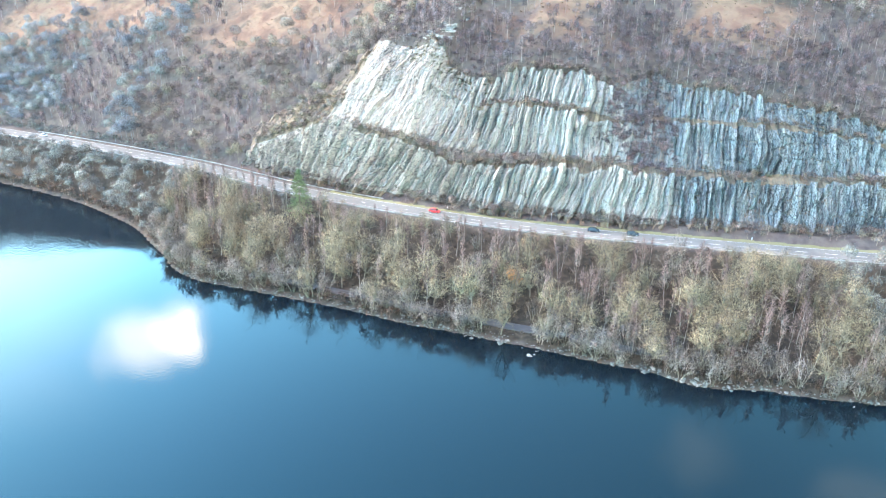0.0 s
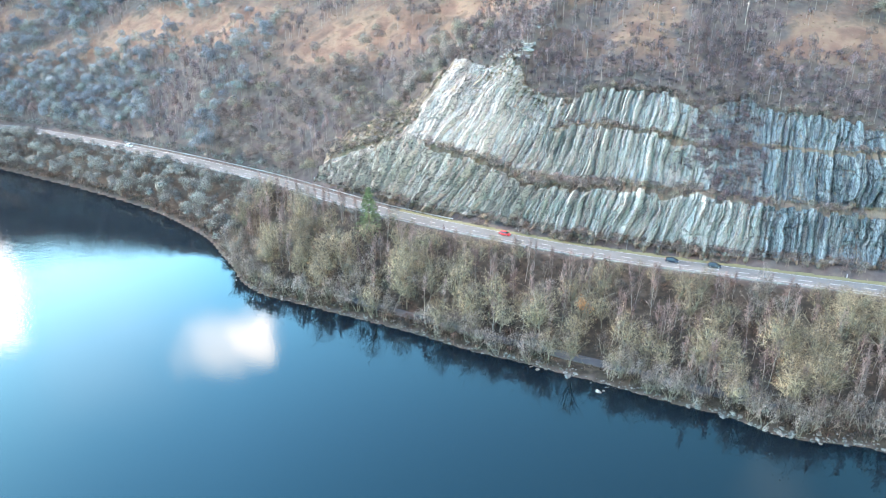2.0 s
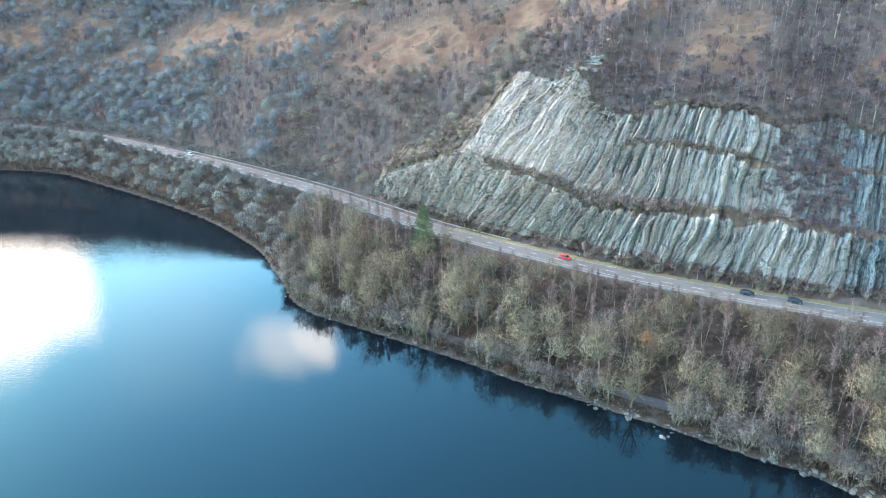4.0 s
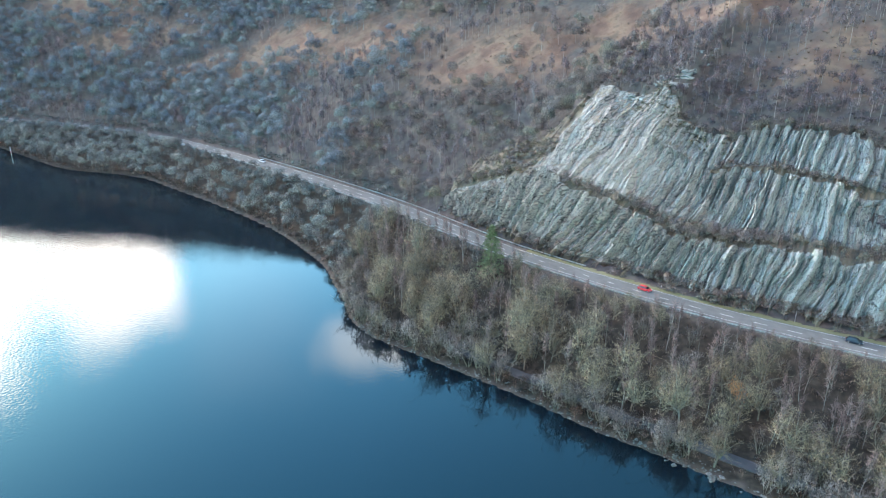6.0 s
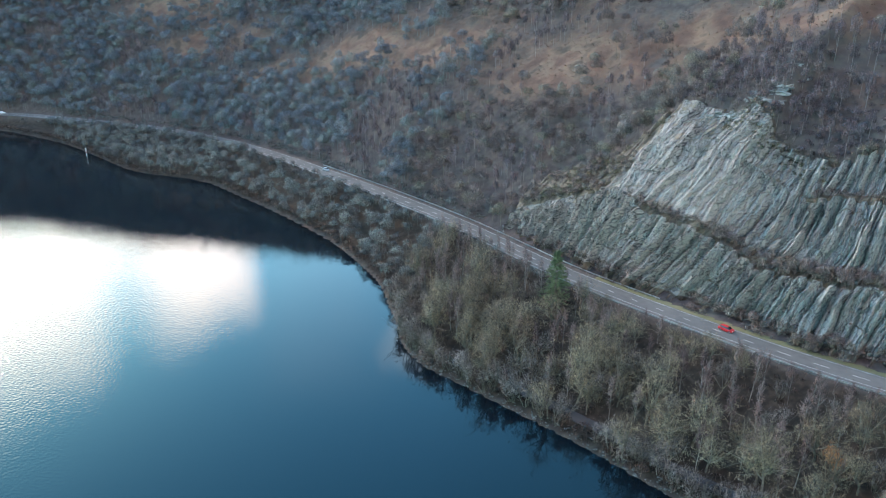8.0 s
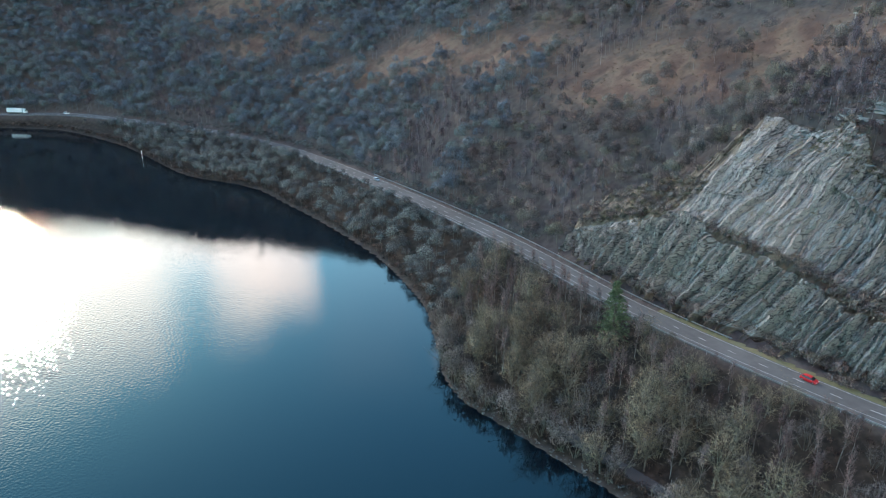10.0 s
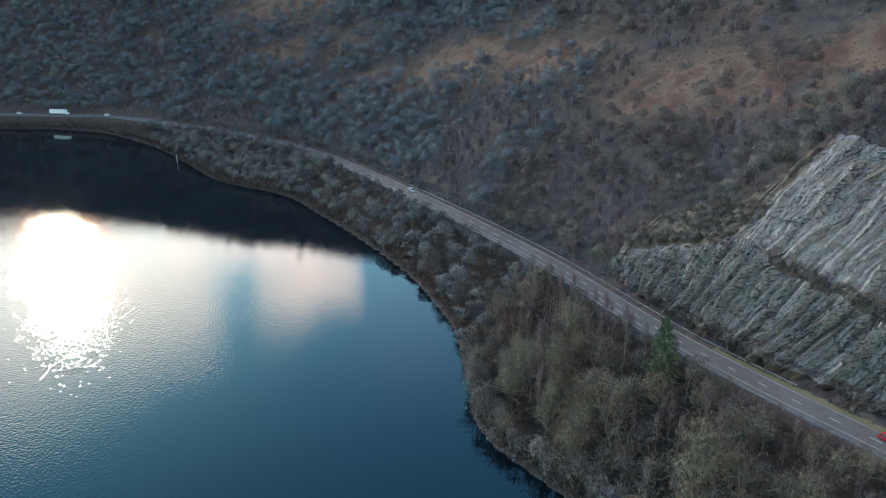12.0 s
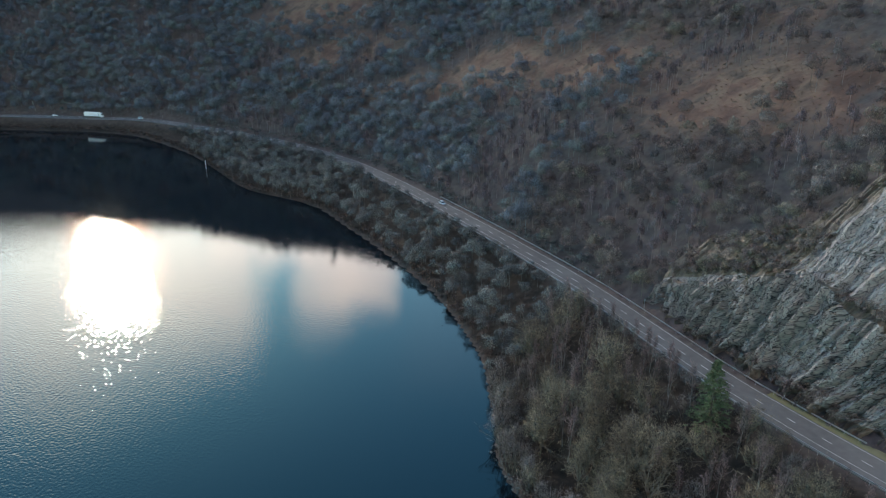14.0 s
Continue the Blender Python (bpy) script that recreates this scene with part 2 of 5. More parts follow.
def water_material():
    m = bpy.data.materials.new("lake_water")
    m.use_nodes = True
    nt = m.node_tree
    n, link = nt.nodes.new, nt.links.new
    bsdf = nt.nodes["Principled BSDF"]
    bsdf.inputs["Base Color"].default_value = (0.003, 0.006, 0.009, 1)
    bsdf.inputs["Roughness"].default_value = 0.025
    bsdf.inputs["IOR"].default_value = 1.33
    bsdf.inputs["Specular Tint"].default_value = (0.28, 0.98, 1.0, 1)
    co = n("ShaderNodeTexCoord")
    mp = n("ShaderNodeMapping")
    mp.inputs["Rotation"].default_value = (0, 0, radians(25))
    mp.inputs["Scale"].default_value = (1.0, 1.25, 1.0)
    link(co.outputs["Object"], mp.inputs["Vector"])
    def waves(scale, detail, rough=0.5):
        t = n("ShaderNodeTexNoise")
        t.inputs["Scale"].default_value, t.inputs["Detail"].default_value, t.inputs["Roughness"].default_value = scale, detail, rough
        link(mp.outputs[0], t.inputs["Vector"])
        return t.outputs["Fac"]

    # the breeze: stronger out on the western water, in drifting patches
    calm = n("ShaderNodeTexNoise")
    calm.inputs["Scale"].default_value, calm.inputs["Detail"].default_value = 0.012, 3.0
    link(co.outputs["Object"], calm.inputs["Vector"])
    mr = n("ShaderNodeMapRange")
    link(calm.outputs["Fac"], mr.inputs["Value"])
    mr.inputs["From Min"].default_value, mr.inputs["From Max"].default_value = 0.35, 0.65
    mr.inputs["To Min"].default_value, mr.inputs["To Max"].default_value = 0.6, 1.0
    sep = n("ShaderNodeSeparateXYZ")
    link(co.outputs["Object"], sep.inputs[0])
    wind = n("ShaderNodeMapRange")
    link(sep.outputs["X"], wind.inputs["Value"])
    wind.inputs["From Min"].default_value, wind.inputs["From Max"].default_value = -125, -190
    wind.inputs["To Min"].default_value, wind.inputs["To Max"].default_value = 0.2, 1.9
    lee = n("ShaderNodeMapRange")
    link(sep.outputs["Y"], lee.inputs["Value"])
    lee.inputs["From Min"].default_value, lee.inputs["From Max"].default_value = 215, 285
    lee.inputs["To Min"].default_value, lee.inputs["To Max"].default_value = 1.0, 0.18
    gust = n("ShaderNodeMath")
    gust.operation = "MULTIPLY"
    link(mr.outputs[0], gust.inputs[0])
    link(wind.outputs[0], gust.inputs[1])
    shelter = n("ShaderNodeMath")
    shelter.operation = "MULTIPLY"
    link(gust.outputs[0], shelter.inputs[0])
    link(lee.outputs[0], shelter.inputs[1])
    gust = shelter
    normal = None
    for height, distance in ((waves(0.3, 1.0), 0.012), (waves(1.15, 0.6), RIPPLE)):
        mu = n("ShaderNodeMath")
        mu.operation = "MULTIPLY"
        link(height, mu.inputs[0])
        link(gust.outputs[0], mu.inputs[1])
        b = n("ShaderNodeBump")
        b.inputs["Strength"].default_value, b.inputs["Distance"].default_value = 1.0, distance
        link(mu.outputs[0], b.inputs["Height"])
        if normal:
            link(normal, b.inputs["Normal"])
        normal = b.outputs[0]
    link(normal, bsdf.inputs["Normal"])
    return m


RIPPLE = 0.036  # metres


def ground_material():
    """Leaf litter under the woods, bracken and dead grass in the clearings (the mesh's own 'open' attribute), darker
    brown between lake and road.
    """
    m = bpy.data.materials.new("hillside_ground")
    m.use_nodes = True
    nt = m.node_tree
    n, link = nt.nodes.new, nt.links.new
    bsdf = nt.nodes["Principled BSDF"]
    co = n("ShaderNodeTexCoord")

    def noise_ramp(scale, colours, detail=7.0):
        t = n("ShaderNodeTexNoise")
        t.inputs["Scale"].default_value, t.inputs["Detail"].default_value = scale, detail
        link(co.outputs["Object"], t.inputs["Vector"])
        r = n("ShaderNodeValToRGB")
        link(t.outputs["Fac"], r.inputs[0])
        while len(r.color_ramp.elements) < len(colours):
            r.color_ramp.elements.new(0.5)
        for k, c in enumerate(colours):
            r.color_ramp.elements[k].position = 0.32 + 0.36 * k / (len(colours) - 1)
            r.color_ramp.elements[k].color = (*c, 1)
        return r.outputs[0]

    litter = noise_ramp(0.35, [(0.06, 0.047, 0.044), (0.085, 0.068, 0.063), (0.105, 0.09, 0.075)])
    bracken = noise_ramp(0.09, [(0.084, 0.05, 0.04), (0.128, 0.076, 0.057), (0.168, 0.11, 0.078), (0.075, 0.054, 0.043)])
    at = n("ShaderNodeAttribute")
    at.attribute_name = "open"
    jit = n("ShaderNodeTexNoise")
    jit.inputs["Scale"].default_value, jit.inputs["Detail"].default_value = 0.3, 8.0
    link(co.outputs["Object"], jit.inputs["Vector"])
    ad = n("ShaderNodeMath")
    link(at.outputs["Fac"], ad.inputs[0])
    link(jit.outputs["Fac"], ad.inputs[1])
    mr = n("ShaderNodeMapRange")
    link(ad.outputs[0], mr.inputs["Value"])
    mr.inputs["From Min"].default_value, mr.inputs["From Max"].default_value = 0.7, 1.4
    dark_litter = noise_ramp(0.5, [(0.022, 0.017, 0.014), (0.036, 0.028, 0.022), (0.06, 0.045, 0.034)])
    bankside = n("ShaderNodeAttribute")
    bankside.attribute_name = "bankside"
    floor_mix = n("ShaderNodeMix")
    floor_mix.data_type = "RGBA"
    link(bankside.outputs["Fac"], floor_mix.inputs[0])
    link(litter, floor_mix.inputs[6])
    link(dark_litter, floor_mix.inputs[7])
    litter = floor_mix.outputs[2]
    mix = n("ShaderNodeMix")
    mix.data_type = "RGBA"
    link(mr.outputs[0], mix.inputs[0])
    link(litter, mix.inputs[6])
    link(bracken, mix.inputs[7])
    link(mix.outputs[2], bsdf.inputs["Base Color"])
    bsdf.inputs["Roughness"].default_value, bsdf.inputs["Specular IOR Level"].default_value = 0.95, 0.1
    b = n("ShaderNodeBump")
    b.inputs["Strength"].default_value, b.inputs["Distance"].default_value = 0.8, 0.8
    link(jit.outputs["Fac"], b.inputs["Height"])
    link(b.outputs[0], bsdf.inputs["Normal"])
    return m


def rock_material(name="slate_rock"):
    """Slate in tilted beds: streaks run along the beds, by the mesh's own 'beds' coordinates."""
    m = bpy.data.materials.new(name)
    m.use_nodes = True
    nt = m.node_tree
    n, link = nt.nodes.new, nt.links.new
    bsdf = nt.nodes["Principled BSDF"]
    uv = n("ShaderNodeUVMap")
    uv.uv_map = "beds"
    co = n("ShaderNodeTexCoord")

    def tex(scale_u, scale_v, detail=6.0, rough=0.6):
        mp = n("ShaderNodeMapping")
        mp.inputs["Scale"].default_value = (scale_u, scale_v, 1)
        link(uv.outputs[0], mp.inputs["Vector"])
        t = n("ShaderNodeTexNoise")
        t.inputs["Scale"].default_value, t.inputs["Detail"].default_value, t.inputs["Roughness"].default_value = 1.0, detail, rough
        link(mp.outputs[0], t.inputs["Vector"])
        return t.outputs["Fac"]

    streak, fine, broad = tex(0.9, 0.1), tex(2.8, 0.5), tex(0.07, 0.04, 4.0)
    cm = n("ShaderNodeMapping")
    cm.inputs["Scale"].default_value = (0.62, 0.14, 1)
    link(uv.outputs[0], cm.inputs["Vector"])
    warp = n("ShaderNodeVectorMath")
    warp.operation = "MULTIPLY_ADD"
    wn = n("ShaderNodeTexNoise")
    wn.inputs["Scale"].default_value, wn.inputs["Detail"].default_value = 0.9, 4.0
    link(uv.outputs[0], wn.inputs["Vector"])
    link(wn.outputs["Color"], warp.inputs[0])
    warp.inputs[1].default_value = (0.9, 0.5, 0)
    link(cm.outputs[0], warp.inputs[2])
    vor = n("ShaderNodeTexVoronoi")
    vor.feature, vor.voronoi_dimensions = "DISTANCE_TO_EDGE", "2D"
    link(warp.outputs[0], vor.inputs["Vector"])
    joint = n("ShaderNodeMapRange")
    link(vor.outputs["Distance"], joint.inputs["Value"])
    joint.inputs["From Min"].default_value, joint.inputs["From Max"].default_value = 0.0, 0.12
    joint.inputs["To Min"].default_value, joint.inputs["To Max"].default_value = -0.46, 0.04
    ad0 = n("ShaderNodeMath")
    ad0.operation = "MULTIPLY_ADD"
    link(fine, ad0.inputs[0])
    ad0.inputs[1].default_value = 0.66
    link(streak, ad0.inputs[2])
    ad = n("ShaderNodeMath")
    link(ad0.outputs[0], ad.inputs[0])
    link(joint.outputs[0], ad.inputs[1])
    ad2 = n("ShaderNodeMath")
    ad2.operation = "MULTIPLY_ADD"
    link(broad, ad2.inputs[0])
    ad2.inputs[1].default_value = 0.5
    link(ad.outputs[0], ad2.inputs[2])
    ramp = n("ShaderNodeValToRGB")
    mr = n("ShaderNodeMapRange")
    link(ad2.outputs[0], mr.inputs["Value"])
    mr.inputs["From Min"].default_value, mr.inputs["From Max"].default_value = 0.54, 1.2
    tone = n("ShaderNodeAttribute")
    tone.attribute_name = "tone"
    ad3 = n("ShaderNodeMath")
    link(ad2.outputs[0], ad3.inputs[0])
    link(tone.outputs["Fac"], ad3.inputs[1])
    link(ad3.outputs[0], mr.inputs["Value"])
    link(mr.outputs[0], ramp.inputs[0])
    el = ramp.color_ramp.elements
    el[0].position, el[0].color = 0.1, (0.043, 0.041, 0.043, 1)
    el[1].position, el[1].color = 0.95, (0.36, 0.31, 0.272, 1)
    e = el.new(0.4)
    e.color = (0.174, 0.15, 0.142, 1)
    e = el.new(0.65)
    e.color = (0.29, 0.252, 0.228, 1)
    # moss, heather and dead grass on what lies flat
    geo = n("ShaderNodeNewGeometry")
    sep = n("ShaderNodeSeparateXYZ")
    link(geo.outputs["Normal"], sep.inputs[0])
    veg = n("ShaderNodeTexNoise")
    veg.inputs["Scale"].default_value, veg.inputs["Detail"].default_value = 0.3, 6.0
    link(co.outputs["Object"], veg.inputs["Vector"])
    s2 = n("ShaderNodeMath")
    s2.operation = "MULTIPLY_ADD"
    link(veg.outputs["Fac"], s2.inputs[0])
    s2.inputs[1].default_value = 0.55
    link(sep.outputs["Z"], s2.inputs[2])
    mv = n("ShaderNodeMapRange")
    link(s2.outputs[0], mv.inputs["Value"])
    mv.inputs["From Min"].default_value, mv.inputs["From Max"].default_value = 1.0, 1.2
    soil = n("ShaderNodeAttribute")
    soil.attribute_name = "soil"
    s3 = n("ShaderNodeMath")
    link(soil.outputs["Fac"], s3.inputs[0])
    link(veg.outputs["Fac"], s3.inputs[1])
    ms = n("ShaderNodeMapRange")
    link(s3.outputs[0], ms.inputs["Value"])
    ms.inputs["From Min"].default_value, ms.inputs["From Max"].default_value = 0.9, 1.1
    top = n("ShaderNodeMath")
    top.operation = "MAXIMUM"
    link(mv.outputs[0], top.inputs[0])
    link(ms.outputs[0], top.inputs[1])
    vr = n("ShaderNodeValToRGB")
    link(veg.outputs["Fac"], vr.inputs[0])
    vr.color_ramp.elements[0].position, vr.color_ramp.elements[0].color = 0.35, (0.1, 0.076, 0.062, 1)
    vr.color_ramp.elements[1].position, vr.color_ramp.elements[1].color = 0.66, (0.19, 0.145, 0.1, 1)
    mix = n("ShaderNodeMix")
    mix.data_type = "RGBA"
    link(top.outputs[0], mix.inputs[0])
    # 'blue' cools the eastern rock: bluish shade put into its colour
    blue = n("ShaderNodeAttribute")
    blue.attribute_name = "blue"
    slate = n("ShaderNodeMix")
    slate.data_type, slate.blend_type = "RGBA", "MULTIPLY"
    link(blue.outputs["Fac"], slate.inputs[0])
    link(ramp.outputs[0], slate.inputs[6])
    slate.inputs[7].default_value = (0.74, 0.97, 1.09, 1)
    link(slate.outputs[2], mix.inputs[6])
    link(vr.outputs[0], mix.inputs[7])
    link(mix.outputs[2], bsdf.inputs["Base Color"])
    bsdf.inputs["Roughness"].default_value, bsdf.inputs["Specular IOR Level"].default_value = 0.7, 0.25
    b = n("ShaderNodeBump")
    b.inputs["Strength"].default_value, b.inputs["Distance"].default_value = 1.0, 0.5
    link(ad.outputs[0], b.inputs["Height"])
    link(b.outputs[0], bsdf.inputs["Normal"])
    return m


def woods_material(name, colours):
    """Twigs whose colour goes from tree to tree, by the mesh's own 'tint' attribute."""
    m = bpy.data.materials.new(name)
    m.use_nodes = True
    nt = m.node_tree
    n, link = nt.nodes.new, nt.links.new
    bsdf = nt.nodes["Principled BSDF"]
    at = n("ShaderNodeAttribute")
    at.attribute_name = "tint"
    rnd = n("ShaderNodeNewGeometry")
    ma = n("ShaderNodeMath")
    ma.operation = "MULTIPLY_ADD"
    link(rnd.outputs["Random Per Island"], ma.inputs[0])
    ma.inputs[1].default_value = 0.07
    co = n("ShaderNodeTexCoord")
    grain = n("ShaderNodeTexNoise")
    grain.inputs["Scale"].default_value, grain.inputs["Detail"].default_value, grain.inputs["Roughness"].default_value = 0.55, 6.0, 0.72
    link(co.outputs["Object"], grain.inputs["Vector"])
    mottle = n("ShaderNodeMath")
    mottle.operation = "MULTIPLY_ADD"
    link(grain.outputs["Fac"], mottle.inputs[0])
    mottle.inputs[1].default_value = 0.6
    link(at.outputs["Fac"], mottle.inputs[2])
    shift = n("ShaderNodeMath")
    link(mottle.outputs[0], shift.inputs[0])
    shift.inputs[1].default_value = -0.3
    link(shift.outputs[0], ma.inputs[2])
    ramp = n("ShaderNodeValToRGB")
    link(ma.outputs[0], ramp.inputs[0])
    while len(ramp.color_ramp.elements) < len(colours):
        ramp.color_ramp.elements.new(0.5)
    for k, c in enumerate(colours):
        ramp.color_ramp.elements[k].position = 0.1 + k / (len(colours) - 1)
        ramp.color_ramp.elements[k].color = (*c, 1)
    link(ramp.outputs[0], bsdf.inputs["Base Color"])
    bsdf.inputs["Roughness"].default_value, bsdf.inputs["Specular IOR Level"].default_value = 0.9, 0.1
    # the twigs of a crown shade as one rounded mass
    puff = n("ShaderNodeAttribute")
    puff.attribute_name = "puff"
    link(puff.outputs["Vector"], bsdf.inputs["Normal"])
    twig_gaps(nt, bsdf, co, 2.6, 0.46, 0.64)
    return m


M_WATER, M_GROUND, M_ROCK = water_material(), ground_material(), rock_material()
M_STONE = material("shore_stone", [(0.0432, 0.0432, 0.0418), (0.101, 0.101, 0.0936), (0.187, 0.184, 0.173)], 1.2, per_object=0.25, bump=0.6)
M_CRAG = material("weathered_crag", [(0.09, 0.088, 0.082), (0.19, 0.186, 0.175), (0.32, 0.31, 0.29)], 0.8, per_object=0.25, bump=0.8)
M_ASPHALT = material("worn_asphalt", [(0.088, 0.085, 0.081), (0.118, 0.114, 0.108), (0.15, 0.144, 0.136)], 0.5, rough=0.9, spec=0.08, bump=0.15, bump_scale=9, low=0.06)
M_PATH = material("old_tarmac", [(0.04, 0.04, 0.045), (0.065, 0.062, 0.065)], 0.7, rough=0.85, bump=0.2, low=0.1)
M_PAINT = material("road_paint", [(0.36, 0.355, 0.34), (0.62, 0.61, 0.58)], 1.5, rough=0.6, bump=0.05)
M_VERGE = material("verge_grass", [(0.105, 0.098, 0.046), (0.15, 0.138, 0.066), (0.195, 0.17, 0.098)], 0.8, rough=0.95, bump=0.8, low=0.08)
M_STEEL = material("galvanised_steel", [(0.4, 0.41, 0.42), (0.55, 0.55, 0.55)], 1.0, rough=0.45, metal=0.8, bump=0.05)
M_WOOD = material("weathered_pole", [(0.25, 0.22, 0.18), (0.42, 0.38, 0.32)], 3.0, bump=0.3)
M_OAK_TRUNK = material("mossy_bark", [(0.0648, 0.0562, 0.0418), (0.115, 0.102, 0.0778), (0.187, 0.169, 0.133)], 1.5, bump=0.5, per_object=0.2)
M_OAK = material("lichened_twigs", [(0.125, 0.0939, 0.0577), (0.2, 0.159, 0.0977), (0.289, 0.24, 0.154)], 0.35, bump=0, per_object=0.5, puff=True)
M_BIRCH_TRUNK = material("birch_bark", [(0.0805, 0.0707, 0.0588), (0.171, 0.156, 0.137), (0.252, 0.237, 0.211)], 1.2, bump=0.3, per_object=0.2)
M_BIRCH = material("birch_twigs", [(0.1, 0.064, 0.06), (0.16, 0.108, 0.098), (0.22, 0.16, 0.142)], 0.35, bump=0, per_object=0.5, puff=True)
M_SHRUB = material("grey_alder_twigs", [(0.106, 0.0884, 0.0765), (0.17, 0.145, 0.126), (0.246, 0.212, 0.187)], 0.4, bump=0, per_object=0.5, puff=True)
M_NEEDLE = material("conifer_needles", [(0.055, 0.07, 0.035), (0.09, 0.12, 0.058), (0.13, 0.165, 0.082)], 0.8, bump=0)
M_RUSTLEAF = material("russet_leaves", [(0.2, 0.075, 0.03), (0.32, 0.14, 0.05), (0.36, 0.2, 0.08)], 0.8, bump=0)
# distant haze put into the twig colour, so bluer than the brown woods
M_WOODS = woods_material("hazed_twigs", [(0.0967, 0.114, 0.131), (0.126, 0.15, 0.168), (0.151, 0.177, 0.192), (0.147, 0.177, 0.148), (0.171, 0.2, 0.21), (0.201, 0.227, 0.233)])
M_BROWNWOODS = woods_material("brown_twigs", [(0.095, 0.0741, 0.0665), (0.138, 0.109, 0.095), (0.171, 0.142, 0.123), (0.171, 0.162, 0.109), (0.204, 0.176, 0.152), (0.247, 0.218, 0.19)])
M_OLIVE = woods_material("olive_scrub", [(0.1, 0.09, 0.056), (0.155, 0.138, 0.082), (0.19, 0.165, 0.105), (0.23, 0.19, 0.135)])
M_BRUSH = woods_material("brushwood", [(0.05, 0.034, 0.028), (0.085, 0.06, 0.048), (0.12, 0.085, 0.066), (0.15, 0.115, 0.088)])
M_BANKWOODS = woods_material("bank_twigs", [(0.0829, 0.0816, 0.0756), (0.132, 0.135, 0.122), (0.169, 0.177, 0.155), (0.207, 0.22, 0.193)])
M_BIRCHWOODS = woods_material("birchwood_twigs", [(0.085, 0.065, 0.07), (0.13, 0.1, 0.103), (0.165, 0.13, 0.132), (0.19, 0.15, 0.145), (0.23, 0.2, 0.185)])
M_LEDGE = woods_material("ledge_twigs", [(0.12, 0.092, 0.082), (0.19, 0.15, 0.133), (0.195, 0.168, 0.12), (0.27, 0.225, 0.2)])
M_SCRUB = material("bracken_fronds", [(0.1, 0.058, 0.042), (0.15, 0.09, 0.062), (0.2, 0.14, 0.09)], 0.08, bump=0, island=0.3)

# ---------------------------------------------------------------- the plan
# centre line of the road, from the east end round the bay to the west
ROAD = np.array([(420, 178, 16), (300, 192, 15.5), (200, 205, 15.2), (148, 213, 15), (115, 219, 15), (80, 226, 15), (43, 234, 15), (13, 242.5, 15), (-18, 255.5, 14.6),
                 (-41, 267, 14), (-62, 279, 13.5), (-109, 309, 13), (-152, 331, 13), (-195, 352, 12.5), (-240, 375, 11), (-286, 396, 9.5), (-314, 406, 8.5),
                 (-348, 414, 8), (-388, 418, 8), (-427, 417, 8), (-475, 415, 8), (-514, 409, 8), (-560, 391, 7), (-620, 358, 7), (-700, 300, 7), (-820, 200, 7), (-1100, -60, 7)], float)
SHORE = np.array([(420, 96), (300, 122), (200, 143), (150, 151), (115, 155), (96, 158), (84, 161), (73, 161.5), (65, 164), (58, 169), (43, 174), (29, 180), (15, 185), (3, 189.5), (-11, 194),
                  (-29, 202), (-45, 208), (-59, 213), (-73, 218), (-84, 222), (-95, 231), (-103, 243), (-112, 254), (-122, 267), (-137, 280), (-165, 300), (-206, 321),
                  (-241, 336), (-278, 350), (-320, 350), (-338, 353), (-384, 370), (-427, 384), (-493, 394), (-531, 386), (-563, 370), (-606, 346), (-690, 284), (-810, 180), (-1090, -80)], float)


def dense(points, step=3.0):
    """The curve through the points, in steps of about that length."""
    p = np.vstack([2 * points[0] - points[1], points, 2 * points[-1] - points[-2]])
    out = []
    for a, b, c, d in zip(p[:-3], p[1:-2], p[2:-1], p[3:]):
        n = max(1, int(np.hypot(*(c - b)[:2]) / step))
        t = (np.arange(n) / n)[:, None]
        out.append(0.5 * (2 * b + (c - a) * t + (2 * a - 5 * b + 4 * c - d) * t**2 + (3 * b - a - 3 * c + d) * t**3))
    out.append(points[-1:])
    return np.vstack(out)


ROAD_C, SHORE_C = dense(ROAD), dense(SHORE)


def beside(curve, x, y):
    """For points: the signed distance from a curve (positive on the hill's side) and the index along it."""
    x, y = np.ravel(x), np.ravel(y)
    dist, index = np.empty(len(x)), np.empty(len(x))
    a, b = curve[:-1, :2], curve[1:, :2]
    ab = b - a
    length2 = (ab**2).sum(1)
    for start in range(0, len(x), 4000):
        p = np.stack([x[start:start + 4000], y[start:start + 4000]], 1)
        t = np.clip(((p[:, None] - a) * ab).sum(2) / length2, 0, 1)
        v = p[:, None] - a - t[..., None] * ab
        d2 = (v**2).sum(2)
        k = d2.argmin(1)
        r = np.arange(len(p))
        cross = ab[k, 0] * v[r, k, 1] - ab[k, 1] * v[r, k, 0]
        dist[start:start + 4000] = np.sqrt(d2[r, k]) * np.where(cross < 0, 1, -1)
        index[start:start + 4000] = k + t[r, k]
    return dist, index


def road_at(index, column):
    return np.interp(index, np.arange(len(ROAD_C)), ROAD_C[:, column])


